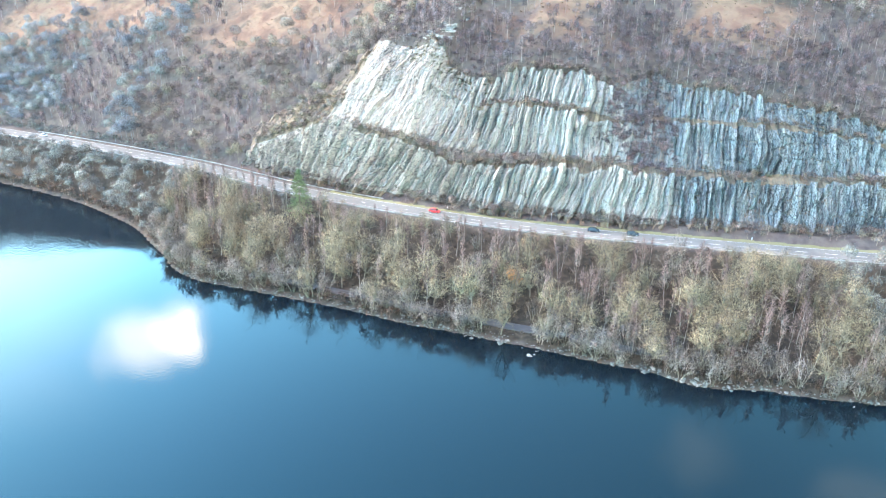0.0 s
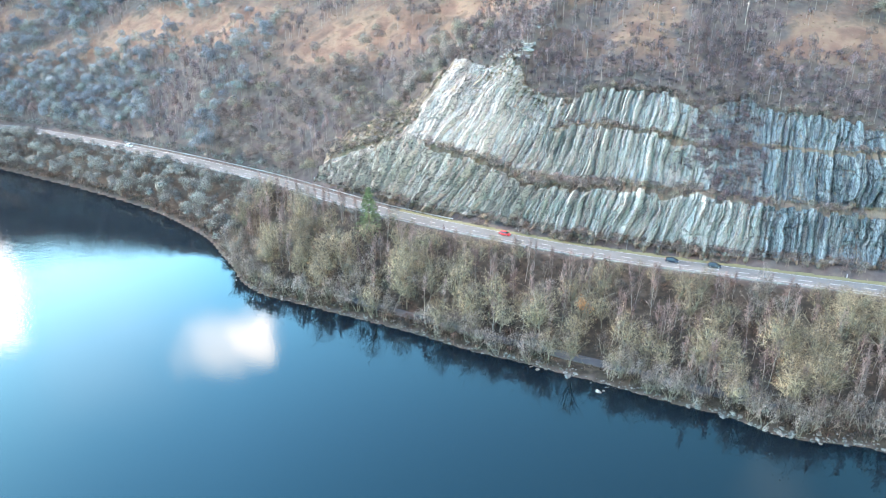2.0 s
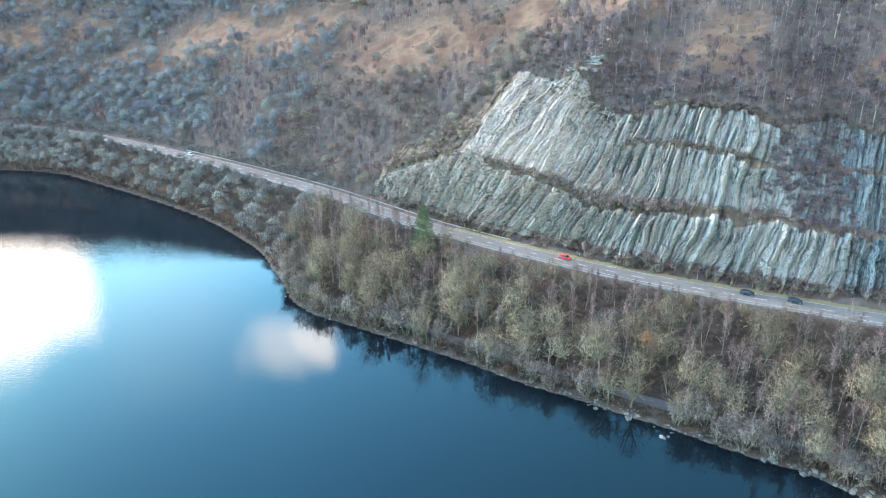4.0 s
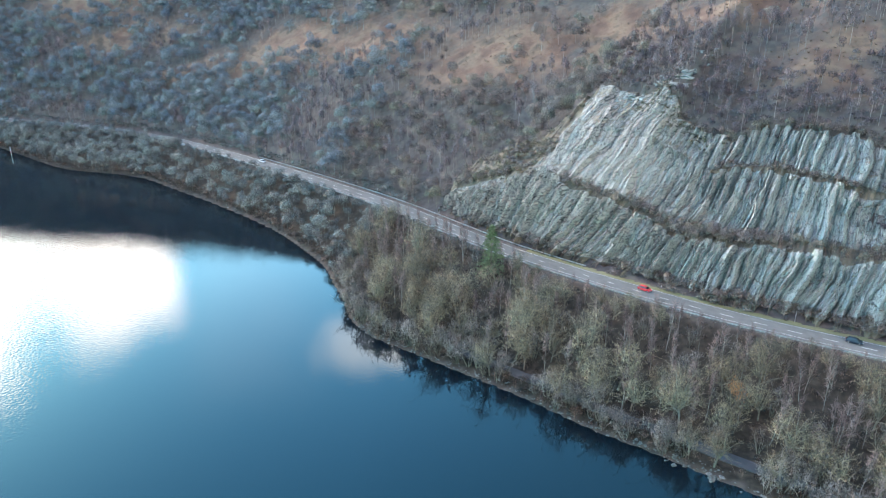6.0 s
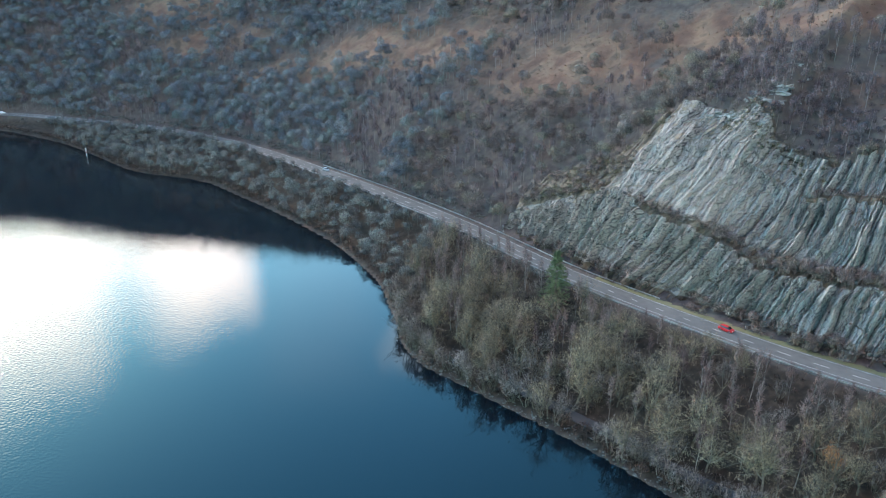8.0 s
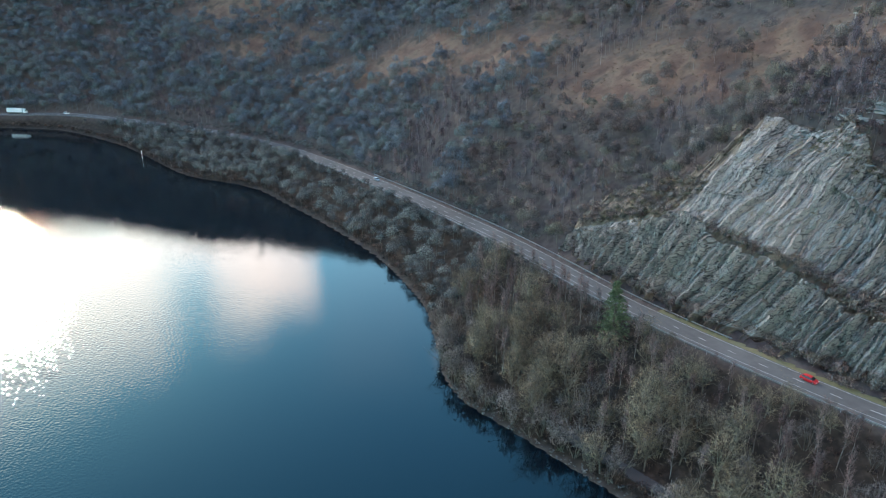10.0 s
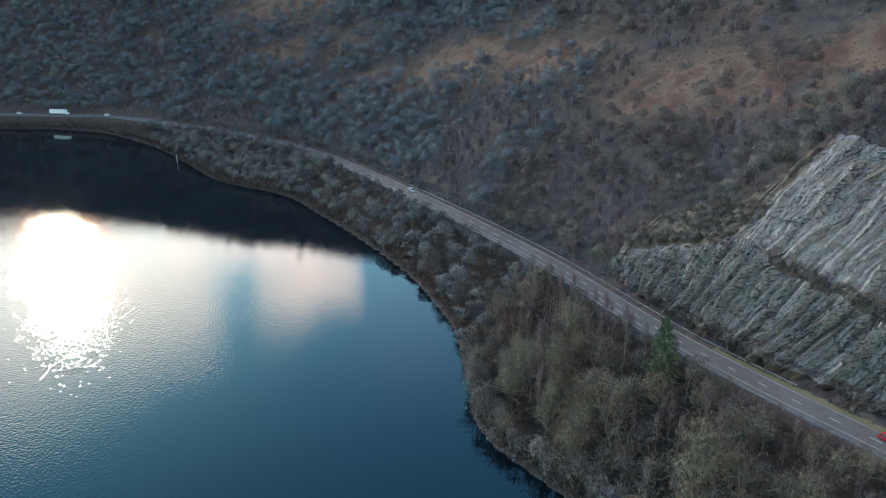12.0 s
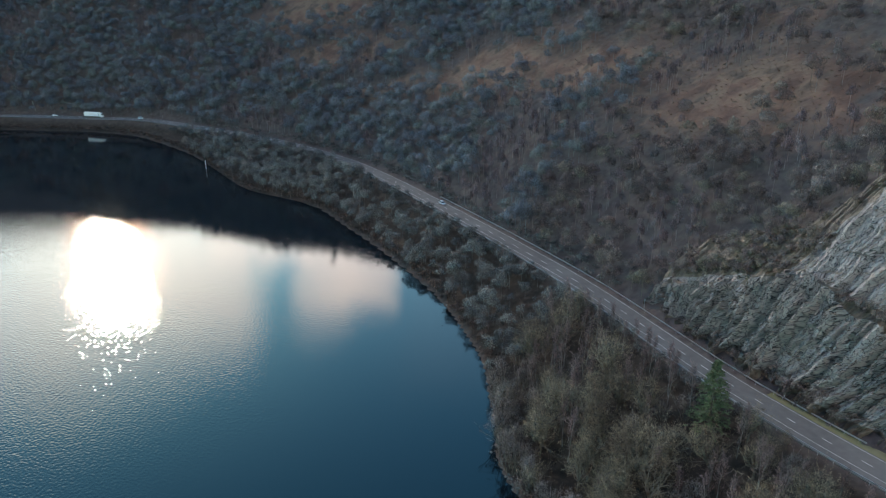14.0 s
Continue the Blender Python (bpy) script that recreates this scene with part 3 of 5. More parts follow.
# the quarry by stations along the road (x of the road beside it): toe, first ledge, second ledge and top, each a distance from the road and a height
QUARRY = np.array([(-96, 10, 11, 17, 13, 18, 18, 21), (-84, 9, 11.5, 21, 15, 23, 22, 27), (-72, 9, 13, 26, 18, 27, 26, 31), (-62, 8.5, 16, 33, 21, 34, 29, 37), (-54, 8.5, 17, 37.5, 24, 39, 30, 42), (-49, 8, 18, 40, 27, 42, 33, 45), (-44, 8, 18, 39, 31, 46, 40, 51), (-38, 8, 17.5, 38, 33, 52, 46, 60), (-33, 8, 17, 37, 34, 54, 50, 65),
                   (-19, 8, 17, 37, 36, 56, 50, 66), (-12, 8, 16.5, 35, 35, 56, 49, 68), (-7, 8, 16, 33, 34, 55, 48, 70), (-2, 8, 15.5, 31.5, 34, 53, 46, 69), (1, 8, 15, 30, 34, 51, 44, 62), (10, 8, 14.5, 30, 32, 47, 41, 57), (20, 8, 15, 31, 32, 50, 41, 57),
                   (30, 8, 15.5, 32.5, 32, 51, 44, 63), (45, 8, 16, 33.5, 32, 50, 45, 62), (58, 8, 16, 33.5, 31, 48, 45, 62), (66, 8, 16, 33.5, 31, 46, 42, 56), (74, 8, 15.5, 33, 36, 48, 50, 60), (80, 11, 19, 32, 40, 46, 54, 61),
                   (88, 11, 19, 31.5, 36, 47, 48, 58), (105, 12, 20, 31, 35, 47, 46, 57), (120, 13, 21, 32, 36, 47.5, 46, 55), (135, 15, 23, 31, 37, 45, 45, 52), (155, 17, 25, 31, 37, 42, 43, 47), (205, 20, 27, 30, 38, 39, 43, 43),
                   (260, 22, 26, 22, 34, 26, 40, 30)], float)


def quarry_profile(k):
    """Heights and distances of the quarry's profile, as two arrays of 8 columns, for stations k."""
    # the way into the hill leans east, so what lies further back belongs to a station further on
    east = np.interp(k, [-100, -40, 0, 40, 200], [0.47, 0.46, 0.38, 0.24, 0.14])
    c = [np.interp(k + east * back, QUARRY[:, 0], QUARRY[:, i]) for i, back in zip(range(1, 8), (8, 16, 16, 32, 32, 45, 45))]
    toe, d1, z1, d2, z2, d3, z3 = c
    width = 2.4 + 3.4 * smooth(-30, 10, k)
    w2 = 2.6 * smooth(-2, 12, k)
    zt = np.interp(k, ROAD_C[::-1, 0], ROAD_C[::-1, 2])
    dd = np.stack([toe - 1.5, toe, d1, d1 + width, d2, d2 + w2 + 0.2, d3, d3 + 5], -1)
    zz = np.stack([zt - 1.0, zt + 0.8, z1, z1 + 0.6, z2, z2 + 0.5, z3, z3 - 0.5], -1)
    return dd, zz


def hill(d):
    return np.interp(d, [0, 7, 12, 20, 40, 60, 90, 130, 200, 300, 400, 500, 700, 1200], [0, 0.2, 2.5, 8, 22, 37, 56, 83, 132, 200, 245, 268, 285, 295])


def quarry_hill(d):
    return np.interp(d, [0, 40, 50, 68, 90, 135, 200, 300, 400, 500, 700, 1200], [0, 40, 46, 57, 69, 92, 135, 200, 245, 268, 285, 295])


def ground_height(x, y):
    shape = np.shape(x)
    d, i = beside(ROAD_C, x, y)
    ds, _ = beside(SHORE_C, x, y)
    x, y = np.ravel(x), np.ravel(y)
    zr, k = road_at(i, 2), road_at(i, 0)
    up = zr + hill(d)
    # behind and under the quarry
    region = smooth(-92, -55, k) * (1 - smooth(215, 270, k))
    dd, zz = quarry_profile(k)
    under = np.full(len(k), 1e9)
    for c in range(7):
        a, b = dd[:, c], dd[:, c + 1]
        t = np.clip((d - 3.0 - a) / np.maximum(b - a, 0.01), 0, 1)
        zc = zz[:, c] + t * (zz[:, c + 1] - zz[:, c])
        under = np.where((d - 3.0 >= a) & (d - 3.0 <= b), zc - 2.5, under)
    under = np.where(d - 3.0 < dd[:, 0], zr + 1.9 * smooth(6.6, 9.0, d), under)
    behind = zz[:, 6] + np.maximum(quarry_hill(d) - quarry_hill(dd[:, 6]), 0) - 0.4
    behind = behind + (zr + hill(d) - behind) * smooth(90, 190, d)
    cut = np.where(d - 3.0 > dd[:, 6] - 1, behind, np.minimum(under, behind))
    up = np.where(d > 6.5, up * (1 - region) + cut * region, up)
    lumps = (fbm(x / 38, y / 38, 3) - 0.5) * 14 * smooth(45, 160, d) + (fbm(x / 9, y / 9, 5) - 0.5) * 2.2 * smooth(12, 30, d) * (1 - region * (d < 60))
    up = up + lumps
    # between road and lake
    q = np.clip(ds / np.maximum(ds - d, 1.0), 0, 1)
    bank = np.interp(q, [0, 0.04, 0.16, 0.24, 0.6, 0.86, 1], [0, 0.09, 0.115, 0.16, 0.55, 0.97, 1.0]) * zr
    bank = np.where(d > -6.6, zr - 0.12, bank) + (fbm(x / 7, y / 7, 8) - 0.5) * 1.4 * smooth(3, 12, ds) * smooth(-7, -14, d)
    up = up - 46 * np.exp(-((x + 905) ** 2 + (y - 575) ** 2) / 150**2)
    bed = np.maximum(-0.16 * np.abs(ds), -9.0) - 0.15
    z = np.where(d >= 0, up, np.where(ds > 0, bank, bed))
    z = np.where((np.abs(d) < 7.0) & (ds > 0), np.minimum(z, zr - 0.1), z)
    return z.reshape(shape)


def openness(x, y):
    """1 where the hillside is bare bracken and grass, 0 under woods."""
    d, i = beside(ROAD_C, x, y)
    k = road_at(i, 0)
    shift = 26 * smooth(-45, -15, k) * (1 - smooth(40, 60, k))
    band = smooth(52, 72, d - shift) * (1 - smooth(115, 170, d))
    patch = fbm(np.ravel(x) / 42, np.ravel(y) / 30, 21)
    value = band * smooth(-330, -230, k) * smooth(0.48, 0.64, patch) * 0.6
    # the clearings: centre, reach across and up the slope
    for cx, cy, rx, ry in ((-249, 465, 42, 20), (-180, 440, 30, 16), (-92, 398, 32, 17), (-40, 386, 28, 16), (-387, 497, 40, 18), (-330, 470, 30, 12), (66, 312, 34, 14), (15, 356, 30, 16), (110, 306, 30, 12), (-440, 530, 50, 20)):
        reach = ((np.ravel(x) - cx) / rx) ** 2 + ((np.ravel(y) - cy) / ry) ** 2
        value = np.maximum(value, np.exp(-reach / 1.5) * 1.35 * smooth(0.28, 0.45, patch))
    value = np.clip(value, 0, 1)
    return value.reshape(np.shape(x))


def axis(pieces):
    return np.concatenate([np.arange(a, b, s) for a, b, s in pieces])


# ---------------------------------------------------------------- ground and water
gx = axis([(-3000, -900, 150), (-900, -620, 14), (-620, -300, 6), (-300, 180, 2.5), (180, 420, 8), (420, 3001, 120)])
gy = axis([(-3000, -100, 200), (-100, 120, 30), (120, 300, 2.0), (300, 470, 3), (470, 800, 8), (800, 3001, 100)])
GX, GY = np.meshgrid(gx, gy, indexing="ij")
gz = ground_height(np.clip(GX, -1090, 415), GY)
ii = (np.arange(len(gx) - 1)[:, None] * len(gy) + np.arange(len(gy) - 1)[None]).ravel()
quads = np.stack([ii, ii + len(gy), ii + len(gy) + 1, ii + 1], 1)
ground_mesh = mesh_of("ground", np.stack([GX, GY, gz], -1), quads=quads, materials=[M_GROUND], smooth_shade=True)
att = ground_mesh.attributes.new("open", "FLOAT", "POINT")
att.data.foreach_set("value", openness(np.clip(GX, -1090, 415), GY).ravel().astype(np.float32))
# 1 on the bank from the shore up to the road, where the ground is darker
att = ground_mesh.attributes.new("bankside", "FLOAT", "POINT")
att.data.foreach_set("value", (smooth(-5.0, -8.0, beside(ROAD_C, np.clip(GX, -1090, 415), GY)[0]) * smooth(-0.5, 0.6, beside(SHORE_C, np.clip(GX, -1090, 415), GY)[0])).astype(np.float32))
ground = tagged(new("ground", ground_mesh), "brown wooded hillside with bracken clearings above a lake", "hillside", kind="structure")

wx = np.linspace(-3000, 3000, 13)
WX, WY = np.meshgrid(wx, wx, indexing="ij")
ii = (np.arange(12)[:, None] * 13 + np.arange(12)[None]).ravel()
water = tagged(new("water", mesh_of("water", np.stack([WX, WY, 0 * WX], -1), quads=np.stack([ii, ii + 13, ii + 14, ii + 1], 1), materials=[M_WATER])),
               "calm dark blue lake mirroring sky and clouds", "lake", kind="structure")


# ---------------------------------------------------------------- quarry face
def build_quarry():
    ks = np.arange(-94, 205, 0.32)
    # stations run along the road, evenly
    ci = np.interp(ks, ROAD_C[::-1, 0], np.arange(len(ROAD_C))[::-1])
    cx, cy = road_at(ci, 0), road_at(ci, 1)
    tx, ty = np.gradient(cx), np.gradient(cy)
    # smooth the way into the hill, so that the face doesn't fold
    nx, ny = -ty, tx
    length = np.hypot(nx, ny)
    nx, ny = nx / length, ny / length
    win = np.ones(61) / 61
    pad = lambda q: np.convolve(np.pad(q, 30, mode="edge"), win, mode="valid")
    nx, ny = pad(nx), pad(ny)
    dd, zz = quarry_profile(ks)
    rows = np.concatenate([np.full(1, 0.0), np.linspace(1, 2, 52), np.linspace(2, 3, 9)[1:], np.linspace(3, 4, 52)[1:], np.linspace(4, 5, 7)[1:], np.linspace(5, 6, 36)[1:], np.array([6.5, 7.0])])
    D = np.empty((len(ks), len(rows)))
    Z = np.empty_like(D)
    for j, r in enumerate(rows):
        c = min(int(r), 6)
        t = r - c
        D[:, j] = dd[:, c] * (1 - t) + dd[:, c + 1] * t
        Z[:, j] = zz[:, c] * (1 - t) + zz[:, c + 1] * t
    U = np.repeat(ks[:, None], len(rows), 1)
    # beds lean to the east on the western slabs and stand upright further east
    lean = 0.24 + 0.2 * smooth(-60, -25, U) - 0.2 * smooth(-25, 35, U) - 0.14 * smooth(60, 100, U)
    W = U - lean * (np.minimum(Z, 38) - 15) - np.maximum(lean - 0.2, 0.0) * np.maximum(Z - 38, 0) + (fbm(U / 14, Z / 14, 31) - 0.5) * 4.0

    def ribs(width, cut, seed):
        """Beds that stand out in slabs, each broken off at its own heights."""
        w = W / width + (fbm(W / width / 2.5, Z / 20, seed) - 0.5) * 1.5
        i = np.floor(w)
        f = w - i
        r = hash01(i, np.floor(Z / cut + 7 * hash01(i, 0 * i, seed + 1) + 1.2 * vnoise(W / width * 1.5, Z / cut, seed + 2)), seed + 3)
        return (np.where(f < 0.8, f / 0.8, (1 - f) / 0.2) - 0.5) * (0.5 + r) + (r - 0.5) * 0.9

    great, mid_ribs, small = ribs(4.4, 17.0, 33), ribs(1.9, 8.0, 53), ribs(0.95, 3.2, 63)
    crack = smooth(0.09, 0.0, np.abs(vnoise(W / 2.6, Z / 22, 45) - 0.5)) + 0.8 * smooth(0.07, 0.0, np.abs(vnoise(U / 7, Z / 5, 46) - 0.5))
    R = np.repeat(rows[None], len(ks), 0)
    # the great western slab is smooth, with broken ground east of it
    calm = smooth(2.6, 3.2, R) * (1 - smooth(-26, -10, U))
    out = (1 - 0.5 * calm) * (great * 2.7 + mid_ribs * 1.45 + small * 0.36 - crack * 1.1) + (fbm(U / 18, Z / 14, 39) - 0.5) * 7.0 * (1 - 0.5 * calm) + (vnoise(U / 0.9, Z / 1.2, 40) - 0.5) * 0.5
    east0 = U + np.interp(R, [0, 2, 4, 6, 7], [4, 7, 10, 15, 16])
    # earth and scrub: the shoulder west of the slab, the gully, and the ledges
    shoulder = (east0 < -18) * smooth(0, 1.5, Z - np.interp(east0, [-90, -76, -60, -47, -40, 0], [19, 25, 33.5, 39.5, 41, 41])) * smooth(1.5, -1.5, east0 - (-46 + (Z - 47) * 0.55) + (fbm(U / 5, Z / 5, 47) - 0.5) * 9)
    gully = smooth(66, 70, east0 + (fbm(U / 9, Z / 9, 48) - 0.5) * 27) * smooth(90, 86, east0 + (fbm(U / 9, Z / 9, 49) - 0.5) * 27) * smooth(2.0, 2.15, R)
    ledge = smooth(2.0, 2.25, R) * smooth(3.12, 2.95, R) * smooth(-52, -44, U) + smooth(4.0, 4.25, R) * smooth(5.15, 4.95, R) * smooth(-8, 4, U) + smooth(6.0, 6.3, R) + smooth(1.12, 1.02, R)
    soil = np.clip(np.maximum(np.maximum(shoulder, gully * 0.36), np.minimum(ledge, 1)), 0, 1)
    # east of this edge tone darkens the rock, shade put into its colour
    shade_edge = np.interp(R, [1.9, 2.3], [80, 67])
    tone = -0.13 * calm * smooth(3.4, 4.5, R) - 0.26 * smooth(0, 8, east0 - shade_edge) - 0.05 * smooth(-60, -75, U)
    out = out * (1 - 0.6 * np.maximum(shoulder, gully)) + 2.0 * gully * (fbm(U / 6, Z / 6, 50) - 0.8)
    face = np.interp(rows, [0, 0.9, 1.3, 1.9, 2.0, 2.2, 2.8, 3.1, 3.9, 4.0, 4.3, 4.9, 5.1, 5.9, 6.2, 7], [0, 0.9, 1, 1, 0.8, 0.25, 0.25, 0.9, 1, 0.8, 0.35, 0.35, 0.9, 0.9, 0.5, 0.1])
    # ledges and crest are ragged
    crest = np.interp(rows, [0, 1.2, 2.0, 2.6, 3.2, 4.0, 4.6, 5.2, 6, 7], [0, 0, 1, 0.5, 0, 0.8, 0.4, 0, 1, 0.4])
    Z = Z + crest[None] * ((fbm(U / 8, 0 * U, 41) - 0.5) * 5.4 + (hash01(np.floor(W / 2.2), 0 * W, 42) - 0.5) * 2.4)
    D = D - out * face[None] * 0.82
    Z = Z + out * face[None] * 0.3
    X, Y = cx[:, None] + nx[:, None] * D, cy[:, None] + ny[:, None] * D
    m = len(rows)
    ii = (np.arange(len(ks) - 1)[:, None] * m + np.arange(m - 1)[None]).ravel()
    q = np.stack([ii, ii + 1, ii + m + 1, ii + m], 1)
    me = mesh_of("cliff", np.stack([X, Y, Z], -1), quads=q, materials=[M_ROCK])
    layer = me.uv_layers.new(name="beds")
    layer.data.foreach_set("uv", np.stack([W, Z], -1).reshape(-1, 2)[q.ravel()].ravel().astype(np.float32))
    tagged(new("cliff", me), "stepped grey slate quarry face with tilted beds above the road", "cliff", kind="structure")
    # bluish cast of the shaded eastern face, carried in the rock colour
    blue = 0.45 * smooth(-25, 45, east0 + (fbm(U / 12, Z / 12, 71) - 0.5) * 40) + 0.55 * smooth(0, 8, east0 - shade_edge)
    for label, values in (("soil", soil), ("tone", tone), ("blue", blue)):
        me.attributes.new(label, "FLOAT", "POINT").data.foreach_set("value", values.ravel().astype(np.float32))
    return X, Y, Z, soil, np.maximum(shoulder, 0.0), gully


CLIFF_X, CLIFF_Y, CLIFF_Z, CLIFF_SOIL, CLIFF_SHOULDER, CLIFF_GULLY = build_quarry()


# ---------------------------------------------------------------- road
def along(curve, offset, lift, i0, i1, step=1.0):
    """Points beside a curve: offset to the hill's side, from index i0 to i1."""
    i = np.arange(i0, i1, step)
    c = np.stack([np.interp(i, np.arange(len(curve)), curve[:, a]) for a in range(curve.shape[1])], 1)
    t = np.gradient(c[:, :2], axis=0)
    t /= np.linalg.norm(t, axis=1)[:, None]
    n = np.stack([t[:, 1], -t[:, 0]], 1)
    z = c[:, 2] + lift if curve.shape[1] > 2 else np.full(len(i), lift)
    return np.column_stack([c[:, 0] + n[:, 0] * offset, c[:, 1] + n[:, 1] * offset, z])


def ribbon(name, curve, a, b, lift, i0, i1, mat, parent=None, thick=0.0, step=1.0):
    """A strip between two offsets of a curve, with a lip of that thickness."""
    rows = [along(curve, a, lift - thick, i0, i1, step), along(curve, a, lift, i0, i1, step), along(curve, b, lift, i0, i1, step), along(curve, b, lift - thick, i0, i1, step)]
    if not thick:
        rows = rows[1:3]
    v = np.stack(rows, 1)
    m = v.shape[1]
    ii = (np.arange(len(v) - 1)[:, None] * m + np.arange(m - 1)[None]).ravel()
    ob = new(name, mesh_of(name, v, quads=np.stack([ii, ii + m, ii + m + 1, ii + 1], 1), materials=[mat], smooth_shade=False))
    ob.parent = parent
    return ob


N_ROAD = len(ROAD_C)
road = tagged(ribbon("road", ROAD_C, -5.6, 4.1, 0.05, 0, N_ROAD - 1, M_ASPHALT, thick=0.3), "grey two-lane asphalt lakeside road with white lines", "road", kind="structure")
ribbon("edge_line", ROAD_C, -2.93, -2.81, 0.056, 0, N_ROAD - 1, M_PAINT, road)
ribbon("edge_line", ROAD_C, 3.52, 3.64, 0.056, 0, N_ROAD - 1, M_PAINT, road)
verge = tagged(ribbon("verge", ROAD_C, 4.1, 6.6, 0.1, 0, float(np.interp(-48, ROAD_C[::-1, 0], np.arange(N_ROAD)[::-1])), M_VERGE, thick=0.4), "rough green roadside grass verge", "grass verge", kind="structure")
length_at = np.concatenate([[0], np.cumsum(np.hypot(*np.diff(ROAD_C[:, :2], axis=0).T))])
dash_bm = bmesh.new()
box(dash_bm, -1.9, 1.9, -0.09, 0.09, -0.004, 0.004)
dash_mesh = bpy.data.meshes.new("dash")
dash_bm.to_mesh(dash_mesh)
dash_bm.free()
dash_mesh.materials.append(M_PAINT)
for s in np.arange(150, length_at[-1] - 350, 9.1):
    p = [np.interp(s, length_at, ROAD_C[:, a]) for a in range(3)]
    p2 = [np.interp(s + 1, length_at, ROAD_C[:, a]) for a in range(3)]
    dash = new("dash", dash_mesh)
    dash.parent = road
    dash.matrix_basis = pose(p[0], p[1], p[2] + 0.056, 0, 0, math.degrees(math.atan2(p2[1] - p[1], p2[0] - p[0])))


def crash_barrier(offset, i0, i1, label):
    base = new("crash_barrier")
    tagged(base, label, "crash barrier")
    rail = ribbon("rail", ROAD_C, offset - 0.06, offset + 0.06, 0.78, i0, i1, M_STEEL, base, thick=0.32)
    bm = bmesh.new()
    box(bm, -0.05, 0.05, -0.06, 0.06, -0.4, 0.7)
    me = bpy.data.meshes.new("post")
    bm.to_mesh(me)
    bm.free()
    me.materials.append(M_STEEL)
    for p in along(ROAD_C, offset - 0.12, 0, i0 + 0.5, i1, 1.1):
        ob = new("post", me)
        ob.parent = base
        ob.location = p


index_of = lambda x: float(np.interp(x, ROAD_C[::-1, 0], np.arange(N_ROAD)[::-1]))
crash_barrier(-5.75, index_of(190), index_of(-330), "galvanised steel crash barrier on the lake side of the road")
crash_barrier(5.9, index_of(-26), index_of(-215), "galvanised steel barrier on the hill side of the road")

# the old lakeside path
N_SHORE = len(SHORE_C)
shore_index = lambda x: float(np.interp(x, SHORE_C[::-1, 0], np.arange(N_SHORE)[::-1]))
path = tagged(ribbon("lakeside_path", SHORE_C, 5.0, 8.6, 1.85, shore_index(60), shore_index(-60), M_PATH, thick=0.5), "narrow dark tarmac path along the lake shore", "path", kind="structure")


# ---------------------------------------------------------------- trees
class Sticks:
    """Tapered branches and slivers of twig, gathered as arrays."""

    def __init__(self, seed):
        self.v, self.f, self.rng, self.count = [], [], np.random.default_rng(seed), 0

    def stick(self, a, b, ra, rb, sides=4):
        a, b = np.asarray(a, float), np.asarray(b, float)
        t = (b - a) / (np.linalg.norm(b - a) + 1e-9)
        u = np.cross(t, (0.31, 0.83, 0.46))
        u /= np.linalg.norm(u)
        w = np.cross(t, u)
        ang = np.arange(sides) * 2 * math.pi / sides
        ring = np.cos(ang)[:, None] * u + np.sin(ang)[:, None] * w
        self.v += [a + ring * ra, b + ring * rb]
        i = self.count + np.arange(sides)
        j = self.count + (np.arange(sides) + 1) % sides
        self.f += [np.stack([i, j, j + sides], 1), np.stack([i, j + sides, i + sides], 1)]
        self.count += 2 * sides

    def slivers(self, at, way, width, face=None):
        """Thin triangles from the points at along the vectors way, turned any way or towards face."""
        n = len(at)
        side = np.cross(way, self.rng.normal(size=(n, 3)) if face is None else face)
        side *= (width / 2 / (np.linalg.norm(side, axis=1) + 1e-9))[:, None]
        self.v.append(np.stack([at - side, at + side, at + way], 1).reshape(-1, 3))
        i = self.count + 3 * np.arange(n)
        self.f.append(np.stack([i, i + 1, i + 2], 1))
        self.count += 3 * n

    def arrays(self):
        return np.vstack(self.v), np.vstack(self.f)


def limb(st, start, way, length, radius, sides, bend, level, tips, segments=3):
    """A bent limb with side branches; its outer parts are gathered in tips."""
    rng = st.rng
    p, d = np.array(start, float), np.array(way, float)
    d /= np.linalg.norm(d)
    for s in range(segments):
        r0, r1 = radius * (1 - 0.75 * s / segments), radius * (1 - 0.75 * (s + 1) / segments)
        d = d + rng.normal(size=3) * bend + (0, 0, 0.08)
        d /= np.linalg.norm(d)
        q = p + d * length / segments
        st.stick(p, q, r0, r1, sides)
        if level <= 1:
            tips.append((p.copy(), q.copy()))
        if level > 0:
            for _ in range(2 if level > 1 else 1):
                side = d + rng.normal(size=3) * 0.75
                limb(st, p + (q - p) * rng.uniform(0.3, 1.0), side, length * rng.uniform(0.42, 0.65), r1 * 0.7, 3, bend, level - 1, tips, 2)
        p = q


